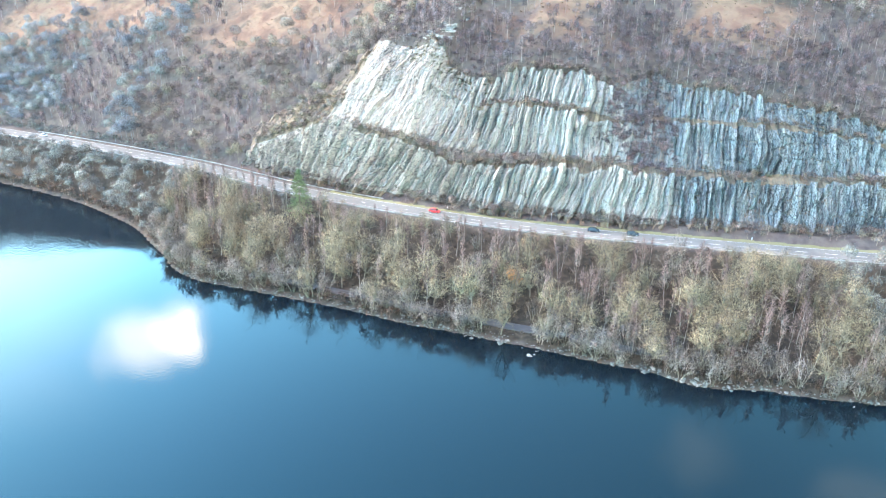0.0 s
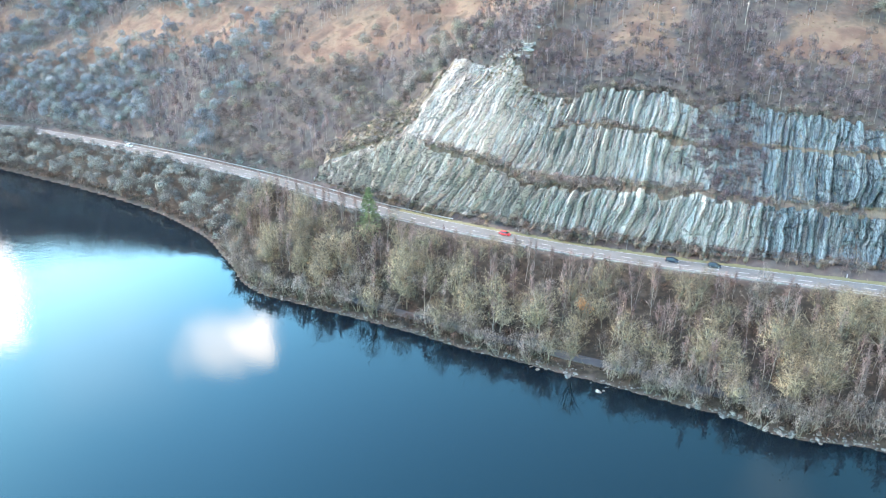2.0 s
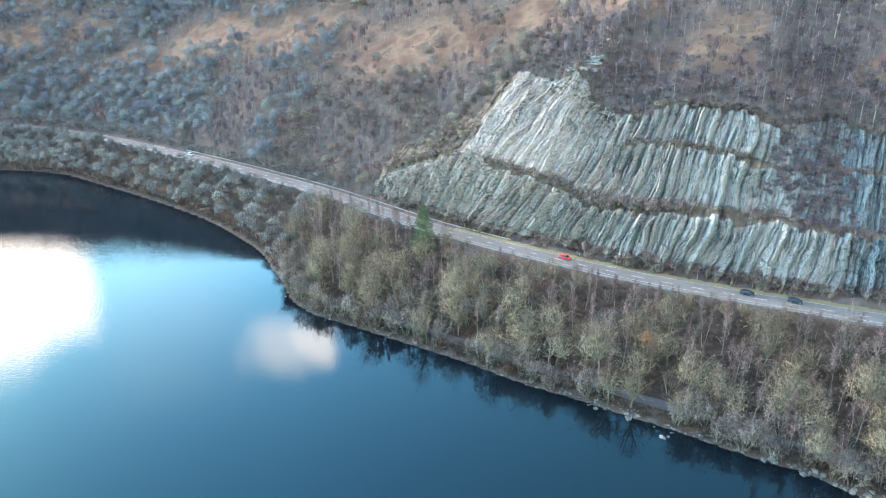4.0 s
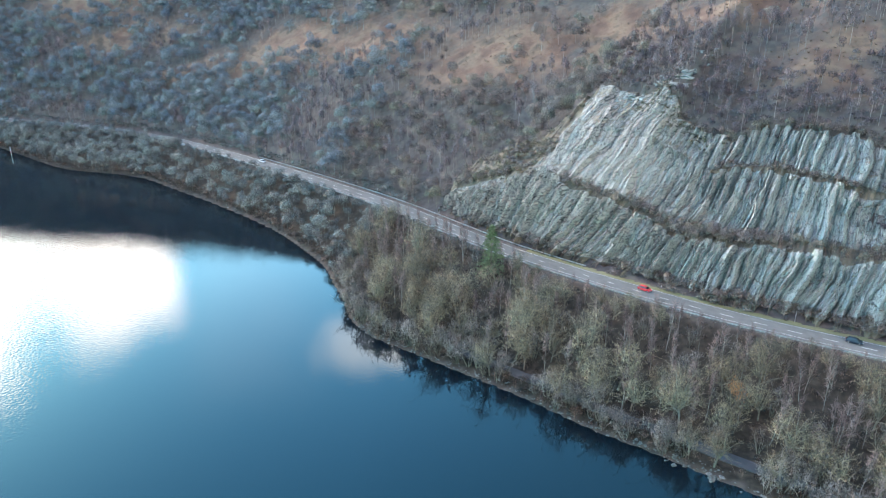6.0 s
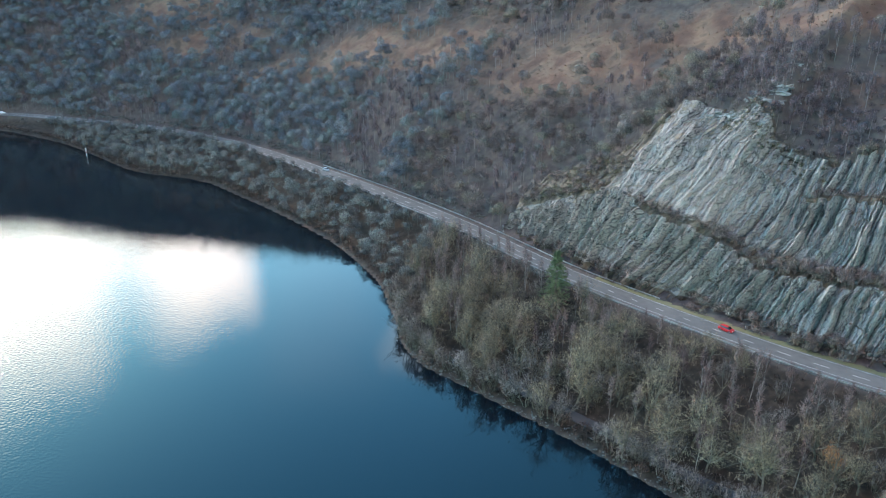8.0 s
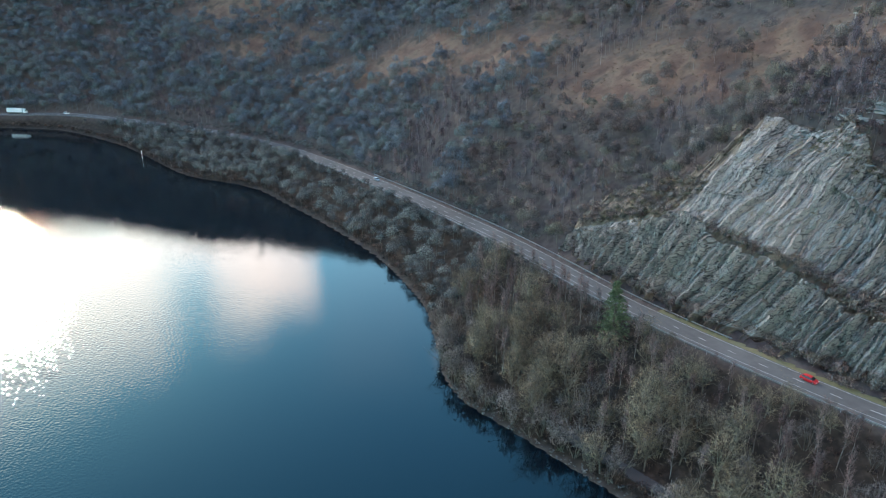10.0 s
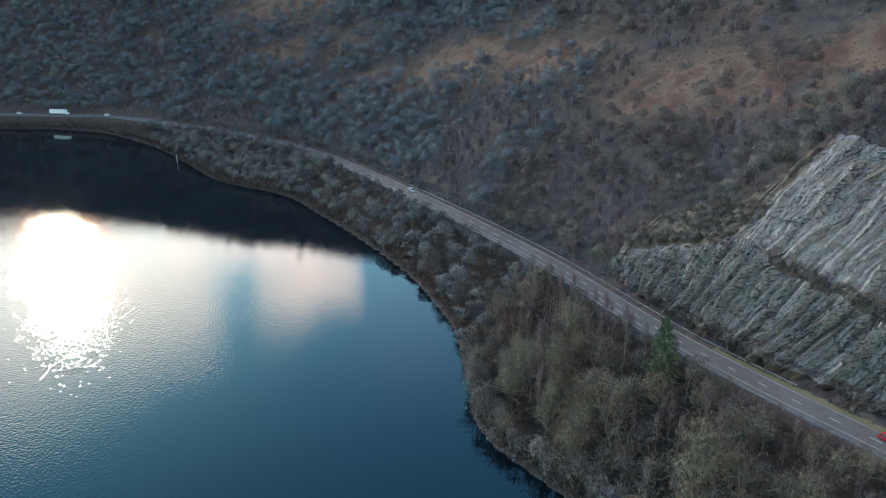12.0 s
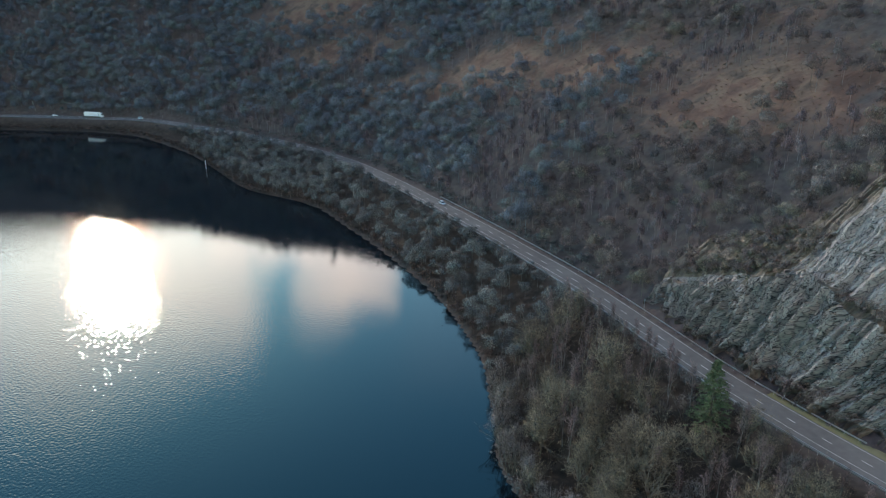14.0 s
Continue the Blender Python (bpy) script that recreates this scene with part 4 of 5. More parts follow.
def twigs(st, tips, n, length, width, spread=0.8, up=0.25, loose=0.45):
    """Twigs on the limbs in tips, and a loose share of them filling out the crown's rounded outline."""
    rng = st.rng
    k = rng.integers(0, len(tips), n)
    a, b = np.array([t[0] for t in tips])[k], np.array([t[1] for t in tips])[k]
    at = a + (b - a) * rng.uniform(0, 1.1, n)[:, None]
    centre = at.mean(0)
    size = np.percentile(np.abs(at - centre), 88, axis=0)
    shell = rng.normal(size=(n, 3))
    shell /= np.linalg.norm(shell, axis=1)[:, None]
    shell[:, 2] = np.where(shell[:, 2] < -0.6, -shell[:, 2], shell[:, 2])
    lobes = 1 + 0.2 * np.sin(3 * np.arctan2(shell[:, 1], shell[:, 0]) + 5 * shell[:, 2] + n)
    free = rng.uniform(size=n) < loose
    at[free] = (centre + shell * size * (rng.uniform(0.6, 1.0, n) * lobes)[:, None])[free]
    u = (at - centre) / size
    u /= np.linalg.norm(u, axis=1)[:, None] + 1e-9
    way = u * 0.6 + rng.normal(size=(n, 3)) * spread * (0.6, 0.6, 0.5) + (0, 0, up * 0.7)
    way *= (rng.uniform(0.5, 1.2, n) * length / np.linalg.norm(way, axis=1))[:, None]
    st.slivers(at, way, rng.uniform(0.6, 1.3, n) * width, u * 0.75 + (0, 0, 1.0) + rng.normal(size=(n, 3)) * 0.25)


def oak(seed, height=12.0, spread=5.0, n_twigs=1500, width=0.075):
    trunk, boughs, crown, tips = Sticks(seed), Sticks(seed + 100), Sticks(seed + 200), []
    rng = trunk.rng
    fork = height * rng.uniform(0.2, 0.32)
    lean = rng.normal(size=2) * 0.35
    top = np.array([lean[0], lean[1], fork])
    trunk.stick((0, 0, -0.8), (lean[0] * 0.4, lean[1] * 0.4, fork * 0.5), 0.34, 0.27, 6)
    trunk.stick((lean[0] * 0.4, lean[1] * 0.4, fork * 0.5), top, 0.27, 0.23, 6)
    for k in range(7):
        a = k * 2.4 + rng.uniform(0, 0.6)
        tilt = rng.uniform(0.35, 1.15) if k else 0.1
        way = (math.cos(a) * math.sin(tilt), math.sin(a) * math.sin(tilt), math.cos(tilt))
        reach = (height - fork) * (0.95 - 0.32 * tilt) * rng.uniform(0.75, 1.0)
        limb(boughs, top - (0, 0, rng.uniform(0, 0.3) * fork), way, reach * spread / 5.4, 0.19, 3, 0.24, 2, tips, 3)
    twigs(crown, tips, n_twigs, 0.85, width, 1.3, 0.2, 0.25)
    return trunk, boughs, crown


def birch(seed, height=13.0, n_twigs=700, width=0.08):
    trunk, boughs, crown, tips = Sticks(seed), Sticks(seed + 100), Sticks(seed + 200), []
    rng = trunk.rng
    p, lean = np.array([0, 0, -0.8]), rng.normal(size=2) * 0.07
    for s in range(5):
        q = p + np.array([lean[0] + rng.normal() * 0.05, lean[1] + rng.normal() * 0.05, 1]) * height / 5
        trunk.stick(p, q, 0.15 * (1 - s / 5.4), 0.15 * (1 - (s + 1) / 5.4), 5)
        if s > 0:
            for _ in range(4):
                a, f = rng.uniform(0, 6.3), rng.uniform(0, 1)
                limb(boughs, p + (q - p) * f, (math.cos(a) * 0.7, math.sin(a) * 0.7, 0.9), height * rng.uniform(0.13, 0.24) * (1.2 - s * 0.13), 0.035, 3, 0.12, 0, tips, 3)
        p = q
    twigs(crown, tips, n_twigs, 0.85, width, 0.9, 0.35)
    return trunk, boughs, crown


def shrub(seed, height=5.0, n_twigs=380, width=0.08):
    trunk, boughs, crown, tips = Sticks(seed), Sticks(seed + 100), Sticks(seed + 200), []
    rng = trunk.rng
    for k in range(6):
        a, tilt = k * 1.05 + rng.uniform(0, 0.5), rng.uniform(0.1, 0.6)
        way = np.array([math.cos(a) * math.sin(tilt), math.sin(a) * math.sin(tilt), math.cos(tilt)])
        foot = np.array([math.cos(a) * 0.2, math.sin(a) * 0.2, -0.5])
        knee = foot + way * height * 0.35
        trunk.stick(foot, knee, 0.09, 0.06, 4)
        limb(boughs, knee, way, height * rng.uniform(0.5, 0.75), 0.055, 3, 0.16, 1, tips, 3)
    twigs(crown, tips, n_twigs, 0.6, width, 1.0, 0.25)
    return trunk, boughs, crown


def conifer(seed, height=17.0):
    trunk, boughs, crown = Sticks(seed), Sticks(seed + 100), Sticks(seed + 200)
    rng = trunk.rng
    trunk.stick((0, 0, -0.8), (0, 0, height), 0.22, 0.03, 6)
    for z in np.arange(1.6, height - 0.2, 0.38):
        reach = 4.0 * (1 - z / height) ** 0.8 + 0.25
        for k in range(7):
            a = rng.uniform(0, 6.3)
            tip = np.array([math.cos(a) * reach * rng.uniform(0.7, 1.1), math.sin(a) * reach * rng.uniform(0.7, 1.1), z - 0.12 * reach + rng.uniform(-0.2, 0.2)])
            boughs.stick((0, 0, z), tip, 0.03, 0.01, 3)
            n = 16
            at = np.array([0, 0, z]) + (tip - (0, 0, z)) * rng.uniform(0.25, 1, n)[:, None]
            way = (tip - (0, 0, z)) / np.linalg.norm(tip) * 0.35 + rng.normal(size=(n, 3)) * 0.24
            crown.slivers(at, way, np.full(n, 0.26))
    return trunk, boughs, crown


def leafy(seed):
    trunk, boughs, crown = oak(seed, 8.0, 3.4, 500, 0.06)
    v, f = crown.arrays()
    rng = crown.rng
    pick = rng.integers(0, len(v), 1500)
    crown.slivers(v[pick] + rng.normal(size=(1500, 3)) * 0.25, rng.normal(size=(1500, 3)) * 0.22, np.full(1500, 0.24))
    return trunk, boughs, crown


def sphere(level):
    bm = bmesh.new()
    bmesh.ops.create_icosphere(bm, subdivisions=level, radius=1.0)
    bm.verts.ensure_lookup_table()
    v, f = np.array([q.co for q in bm.verts]), np.array([[q.index for q in t.verts] for t in bm.faces])
    bm.free()
    return v, f


def tree_model(name, made, bark, twig, label, category, group, crown_name="crown"):
    trunk, boughs, crown = made
    base = tagged(new(name), label, category, group)
    for part_name, stems, mat in (("trunk", (trunk, boughs), bark), (crown_name, (crown,), twig)):
        v, f, count = [], [], 0
        for st in stems:
            sv, sf = st.arrays()
            v.append(sv), f.append(sf + count)
            count += len(sv)
        v, f = np.vstack(v), np.vstack(f)
        if part_name == "crown":
            # the finest twigs as thin clouds round the boughs
            twig_count, middle, reach, r = len(v), v.mean(0), np.percentile(np.abs(v - v.mean(0)), 84, axis=0), crown.rng
            for share, level in ((1.0, 3), (0.68, 2)):
                u, uf = sphere(level)
                uf = uf[(u[uf][:, :, 2].mean(1) > -0.5) & (r.uniform(size=len(uf)) < 0.7)]
                lobes = 1 + 0.18 * np.sin(3 * np.arctan2(u[:, 1], u[:, 0]) + 4 * u[:, 2] + count) + r.normal(size=len(u)) * 0.13
                f = np.vstack([f, uf + len(v)])
                v = np.vstack([v, middle + u * reach * (lobes * share)[:, None]])
        me = mesh_of(part_name, v, tris=f, materials=[mat])
        if part_name == "crown":
            me.attributes.new("solid", "FLOAT", "POINT").data.foreach_set("value", (np.arange(len(v)) < twig_count).astype(np.float32))
            out = (v - middle) / v.std(0)
            out = out / (np.linalg.norm(out, axis=1)[:, None] + 1e-9) * 0.7 + (0, 0, 0.6)
            me.attributes.new("puff", "FLOAT_VECTOR", "POINT").data.foreach_set("vector", (out / np.linalg.norm(out, axis=1)[:, None]).ravel().astype(np.float32))
        ob = new(part_name, me)
        ob.parent = base
    return base


MODELS = {
    "oak": [tree_model("oak_tree", oak(11 + i, 14.5 + 1.2 * i, 5.6 + 0.4 * i), M_OAK_TRUNK, M_OAK, "bare lichen-covered oak on the wooded lake bank", "tree", "bare trees on the lake bank") for i in range(4)],
    "birch": [tree_model("birch_tree", birch(31 + i, 14 + i), M_BIRCH_TRUNK, M_BIRCH, "slender leafless birch with purplish twigs on the lake bank", "tree", "bare trees on the lake bank") for i in range(4)],
    "shrub": [tree_model("alder_shrub", shrub(51 + i, 5.0 + 0.5 * i), M_OAK_TRUNK, M_SHRUB, "grey leafless alder shrub beside the water", "shrub", "shrubs by the water") for i in range(4)],
}
USED = {id(m): False for group in MODELS.values() for m in group}


def plant(kind, x, y, z, scale, rng):
    model = MODELS[kind][rng.integers(0, len(MODELS[kind]))]
    m = Matrix.Translation((x, y, z)) @ Matrix.Rotation(rng.uniform(0, 6.28), 4, "Z") @ Matrix.Rotation(rng.normal() * 0.05, 4, "X") @ Matrix.Diagonal((scale, scale, scale * rng.uniform(0.9, 1.1), 1))
    if not USED[id(model)]:
        USED[id(model)] = True
        model.matrix_basis = m
    else:
        ob = copy_thing(model, Matrix())
        ob.matrix_basis = m


def height_of(x, y):
    return float(ground_height(np.array([float(x)]), np.array([float(y)]))[0])


def scatter(x0, x1, y0, y1, spacing, rng):
    """Jittered points over a rectangle."""
    nx, ny = int((x1 - x0) / spacing), int((y1 - y0) / spacing)
    a, b = np.meshgrid(np.arange(nx), np.arange(ny), indexing="ij")
    x = x0 + (a + 0.5 * (b % 2) + rng.uniform(-0.42, 0.42, a.shape)) * spacing
    y = y0 + (b + rng.uniform(-0.42, 0.42, a.shape)) * spacing
    return x.ravel(), y.ravel()


rng = np.random.default_rng(5)
# the bank between the lake and the road, nearest the camera
bx, by = scatter(-112, 122, 150, 320, 5.3, rng)
ds, _ = beside(SHORE_C, bx, by)
dr, _ = beside(ROAD_C, bx, by)
keep = (ds > 1.5) & (dr < -9.0) & ((ds < 4.4) | (ds > 9.4))
bx, by, ds, dr = bx[keep], by[keep], ds[keep], dr[keep]
bz = ground_height(bx, by)
kinds = fbm(bx / 20, by / 20, 61) + rng.normal(size=len(bx)) * 0.08
TALL = {"oak": 16.5, "birch": 15.5, "shrub": 5.8}
bi = beside(ROAD_C, bx, by)[1]
for x, y, z, s_, r_, q, i in zip(bx, by, bz, ds, dr, kinds, bi):
    # close to the road the trees stay low, so that it shows from over the lake
    room = (2.0 + 0.45 * (-r_ - 5.0) + (road_at(i, 2) - z)) * (1.0 if x > -45 else 1.7)
    if s_ < 7:
        kind, size = ("shrub", rng.uniform(0.9, 1.6)) if rng.uniform() < 0.5 else (("birch", "oak")[rng.integers(0, 2)], rng.uniform(0.55, 0.8))
    elif s_ < 16 and rng.uniform() < 0.6:
        kind, size = ("oak", "oak", "birch")[rng.integers(0, 3)], rng.uniform(0.75, 1.0)
    elif q > 0.53:
        kind, size = "oak", rng.uniform(0.6, 0.98)
    elif rng.uniform() < 0.78:
        kind, size = "birch", rng.uniform(0.65, 1.0)
    else:
        kind, size = "shrub", rng.uniform(0.9, 1.6)
    if room < 3.5:
        kind = "shrub"
    # a conifer and a beech stand free
    if math.hypot(x + 54, y - 252) < 7.5 or math.hypot(x - 22.4, y - 206) < 4.5:
        continue
    plant(kind, x, y, z, min(size, room / TALL[kind]), rng)

wx_, wy_ = scatter(-112, 122, 150, 290, 2.6, rng)
ds, _ = beside(SHORE_C, wx_, wy_)
gap = vnoise(wx_ / 9.0, wy_ / 9.0, 66)
for x, y, s_, g in zip(wx_, wy_, ds, gap):
    if 0.3 < s_ < 4.6 and g > 0.15 and not (-38 < x < -26 or 13 < x < 26) or 8.8 < s_ < 11 and g > 0.6:
        plant("shrub", x, y, height_of(x, y), rng.uniform(0.8, 1.5), rng)

fir = tree_model("conifer_tree", conifer(71), M_OAK_TRUNK, M_NEEDLE, "green conifer standing among bare trees below the road", "tree", "", "needles")
fir.matrix_basis = pose(-54, 256, height_of(-54, 256), 0, 0, 20) @ Matrix.Diagonal((1.5, 1.5, 1.12, 1))
rust = tree_model("beech_tree", leafy(81), M_OAK_TRUNK, M_RUSTLEAF, "small beech still holding russet leaves among bare trees", "tree", "", "foliage")
rust.matrix_basis = pose(22.4, 208.5, height_of(22.4, 208.5), 0, 0, 0)


# woods beyond counting: far trees of few pieces, joined
def far_tree(seed, height=8.0, radius=2.6, n=90, width=0.2, reach=1.0, low=0.1, level=2, bumps=11, inner=2):
    """A bare crown seen from afar: thin masses of twigs in two layers, a fringe of loose twigs, and a thin trunk."""
    st = Sticks(seed)
    r = st.rng
    st.stick((0, 0, -0.7), (0.1, 0.1, height * 0.8), 0.11, 0.04, 3)
    tall = height * (1 - low) / 2
    mid = np.array([0, 0, height - tall])
    size = np.array([radius, radius * r.uniform(0.8, 1.1), tall])
    # the boughs spread the outline
    bough = r.normal(size=(bumps, 3))
    bough[:, 2] = np.abs(bough[:, 2]) * 0.9 - 0.25
    bough /= np.linalg.norm(bough, axis=1)[:, None]
    swell = r.uniform(0.15, 0.45, bumps)

    def outline(u):
        near = np.clip(u @ bough.T, -1, 1)
        return (0.62 + (swell * np.exp(-(np.arccos(near) / 0.3) ** 2)).max(1)) * r.uniform(0.68, 1.22, len(u))

    normals = [v_ * (1, 1, 0) * 4 + (0, 0, 0.1) for v_ in st.v]
    for share, lv in ((1.0, level), (0.72, inner)):
        u, f = sphere(lv)
        f = f[(u[f][:, :, 2].mean(1) > -0.35) & (r.uniform(size=len(f)) < 0.75)]
        used, f = np.unique(f, return_inverse=True)
        u = u[used]
        st.v.append(mid + u * size * (outline(u) * share)[:, None])
        st.f.append(f.reshape(-1, 3) + st.count)
        st.count += len(u)
        normals.append((u + r.normal(size=u.shape) * 0.2) * (0.5, 0.5, 0.3) + (0, 0, 0.8))
    u = r.normal(size=(n, 3))
    u /= np.linalg.norm(u, axis=1)[:, None]
    u[:, 2] = np.where(u[:, 2] < -0.4, -u[:, 2], u[:, 2])
    at = mid + u * size * (outline(u) * r.uniform(0.8, 1.0, n))[:, None]
    way = u * 0.7 + r.normal(size=(n, 3)) * (0.5, 0.5, 0.4) + (0, 0, 0.15)
    way *= (r.uniform(0.4, 1.2, n) * reach / np.linalg.norm(way, axis=1))[:, None]
    st.slivers(at, way, r.uniform(0.6, 1.4, n) * width, u * 0.75 + (0, 0, 1.0) + r.normal(size=(n, 3)) * 0.22)
    normals.append(np.repeat((u + r.normal(size=(n, 3)) * 0.2) * (0.5, 0.5, 0.3), 3, 0) + (0, 0, 0.8))
    v, f = st.arrays()
    out = np.vstack(normals)
    solid = np.ones(len(v))
    solid[6:len(v) - 3 * n] = 0
    return v, f, out / np.linalg.norm(out, axis=1)[:, None], solid


def forest(name, x, y, scale, templates, mat, label, category, rng, pale=0.5, z=None, wild=0.95):
    """All trees at those places, as one mesh."""
    z = ground_height(x, y) if z is None else z
    vs, fs, tint, puff, solid, count = [], [], [], [], [], 0
    shade = np.clip(wild * rng.uniform(size=len(x)) + 0.9 * (fbm(x / 24, y / 24, 77) - 0.5) + 0.45 - wild / 2, 0, 0.85)
    which = rng.integers(0, len(templates), len(x))
    for w, (tv, tf, tn, ts) in enumerate(templates):
        pick = np.flatnonzero(which == w)
        if not len(pick):
            continue
        a = rng.uniform(0, 6.28, len(pick))
        s = scale[pick][:, None]
        c, si = np.cos(a)[:, None], np.sin(a)[:, None]
        turned = lambda q: (q[None, :, 0] * c - q[None, :, 1] * si, q[None, :, 0] * si + q[None, :, 1] * c)
        px, py = turned(tv)
        v = np.stack([px * s + x[pick][:, None], py * s + y[pick][:, None], tv[None, :, 2] * s * rng.uniform(0.85, 1.15, len(pick))[:, None] + z[pick][:, None]], -1)
        px, py = turned(tn)
        puff.append(np.stack([px, py, np.repeat(tn[None, :, 2], len(pick), 0)], -1).reshape(-1, 3))
        f = tf[None] + (np.arange(len(pick)) * len(tv))[:, None, None] + count
        vs.append(v.reshape(-1, 3))
        fs.append(f.reshape(-1, 3))
        each = np.repeat(shade[pick][:, None], len(tv), 1)
        each[:, :6] = np.maximum(each[:, :6], pale)
        tint.append(each.ravel())
        solid.append(np.tile(ts, len(pick)))
        count += v.size // 3
    me = mesh_of(name, np.vstack(vs), tris=np.vstack(fs), materials=[mat])
    me.attributes.new("tint", "FLOAT", "POINT").data.foreach_set("value", np.concatenate(tint).astype(np.float32))
    me.attributes.new("puff", "FLOAT_VECTOR", "POINT").data.foreach_set("vector", np.vstack(puff).ravel().astype(np.float32))
    me.attributes.new("solid", "FLOAT", "POINT").data.foreach_set("value", np.concatenate(solid).astype(np.float32))
    return tagged(new(name, me), label, category, kind="stuff")


FAR = [far_tree(201 + i, 9.5 + i * 0.7, 4.4 + 0.2 * i, 46, 0.18, 1.0, 0.1, 2, 10 + i) for i in range(7)]
FAR_BIRCH = [far_tree(221 + i, 10.0 + i * 0.6, 2.3, 38, 0.13, 1.2, 0.2, 2, 7, 1) for i in range(5)]
LOW = [far_tree(241 + i, 2.8, 1.9, 26, 0.09, 0.8, 0.0, 2, 6, 1) for i in range(4)]

# the bank further round the bay, and east of the near trees
fx, fy = scatter(-640, 300, 90, 430, 4.5, rng)
ds, _ = beside(SHORE_C, fx, fy)
dr, _ = beside(ROAD_C, fx, fy)
keep = (ds > 0.6) & (dr < -6.6) & ((fx < -112) | (fx > 122)) & ~((fx < -430) & (ds < 12))
fx, fy = fx[keep], fy[keep]
near_road = np.clip((-beside(ROAD_C, fx, fy)[0] - 1.0) / 10, 0.55, 1)
forest("lakeside_woods", fx, fy, rng.uniform(0.5, 0.85, len(fx)) * near_road, FAR + LOW[:2], M_BANKWOODS, "grey leafless woodland along the far lake shore", "woodland", rng)

# scrub that crowds both sides of the road round the bay
qx, qy = scatter(-470, -40, 230, 430, 2.3, rng)
dr, _ = beside(ROAD_C, qx, qy)
keep = ((dr > 6.3) & (dr < 10.5) & (qx < -100)) | ((dr < -6.2) & (dr > -9.5))
forest("roadside_scrub", qx[keep], qy[keep], rng.uniform(0.6, 1.35, keep.sum()), LOW, M_BANKWOODS, "grey-brown leafless scrub crowding the roadside", "scrub", rng)

# undergrowth among the near trees
ux, uy = scatter(-112, 122, 150, 320, 3.4, rng)
ds, _ = beside(SHORE_C, ux, uy)
dr, _ = beside(ROAD_C, ux, uy)
keep = (ds > 0.8) & (dr < -7.0) & ((ds < 4.2) | (ds > 9.2)) & (rng.uniform(size=len(ux)) < 0.75)
ux, uy = ux[keep], uy[keep]
ex, ey = scatter(-640, 122, 150, 410, 2.2, rng)
ds, _ = beside(SHORE_C, ex, ey)
keep = (ds > 0.2) & (ds < 4.3) & ~((ex > 13) & (ex < 26))
ux, uy = np.concatenate([ux, ex[keep]]), np.concatenate([uy, ey[keep]])
forest("undergrowth", ux, uy, np.concatenate([rng.uniform(0.4, 0.95, len(ux) - keep.sum()), rng.uniform(0.6, 1.4, keep.sum())]), LOW, M_BRUSH, "low bare brushwood and brambles under the trees", "undergrowth", rng)

# the hillside
def on_hill(spacing):
    x, y = scatter(-760, 330, 200, 700, spacing, rng)
    d, i = beside(ROAD_C, x, y)
    k = road_at(i, 0)
    edge = np.where((k > -84) & (k < 230), quarry_profile(k)[0][:, 6] + 2.2, 7.6)
    keep = (d > edge) & (d < 420) & (rng.uniform(size=len(x)) > openness(x, y) * 0.92) & (rng.uniform(size=len(x)) < np.interp(d, [0, 120, 200, 230, 420], [1, 0.95, 0.8, 0.1, 0.05]))
    x, y, d = x[keep], y[keep], d[keep]
    birches = fbm(x / 30, y / 30, 91) + np.where((x > -40) & (d < 95), 0.14, 0) + np.where((x > 15) & (d < 110), 0.16, 0) - np.where(x < -130, 0.08, 0) > 0.56
    return x, y, birches


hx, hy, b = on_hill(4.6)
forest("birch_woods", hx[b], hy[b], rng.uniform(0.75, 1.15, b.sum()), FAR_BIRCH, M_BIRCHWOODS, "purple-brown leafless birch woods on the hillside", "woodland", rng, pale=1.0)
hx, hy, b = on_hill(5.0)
# the western trees get the twigs with haze in their colour
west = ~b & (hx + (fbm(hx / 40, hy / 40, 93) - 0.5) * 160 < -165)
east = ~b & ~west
forest("hillside_woods", hx[west], hy[west], rng.uniform(0.6, 1.1, west.sum()), FAR, M_WOODS, "leafless oak woods on the far hillside, coloured blue-grey for haze", "woodland", rng)
forest("hillside_woods", hx[east], hy[east], rng.uniform(0.5, 1.0, east.sum()), FAR, M_BROWNWOODS, "brown and olive leafless woods on the slope beside the quarry", "woodland", rng)


def fern(seed):
    st = Sticks(seed)
    r = st.rng
    n = 9
    a = r.uniform(0, 6.28, n)
    st.slivers(np.zeros((n, 3)) - (0, 0, 0.1), np.stack([np.cos(a) * 0.8, np.sin(a) * 0.8, r.uniform(0.3, 0.9, n)], 1), np.full(n, 0.22))
    v, f = st.arrays()
    return v, f, np.zeros((len(v), 3)) + (0, 0, 1), np.ones(len(v))


sx, sy = scatter(-420, 260, 260, 520, 2.3, rng)
keep = (openness(sx, sy) > 0.35) & (rng.uniform(size=len(sx)) < 0.8)
dr, ri = beside(ROAD_C, sx, sy)
k = road_at(ri, 0)
keep &= dr > np.where((k > -84) & (k < 230), quarry_profile(k)[0][:, 6] + 4, 30)
forest("bracken", sx[keep], sy[keep], rng.uniform(0.4, 1.1, keep.sum()), [fern(301 + i) for i in range(4)], M_SCRUB, "rust-brown dead bracken on the open slope", "bracken", rng)

# bushes on the quarry's ledges, in its gully and on its western shoulder
def bushes(name, weight, count, sizes, label, mat=M_LEDGE):
    p = (weight / weight.sum()).ravel()
    pick = rng.choice(len(p), count, p=p)
    x, y, z = CLIFF_X.ravel()[pick], CLIFF_Y.ravel()[pick], CLIFF_Z.ravel()[pick]
    forest(name, x, y, rng.uniform(*sizes, count), LOW, mat, label, "bushes", rng, z=z - 0.2)


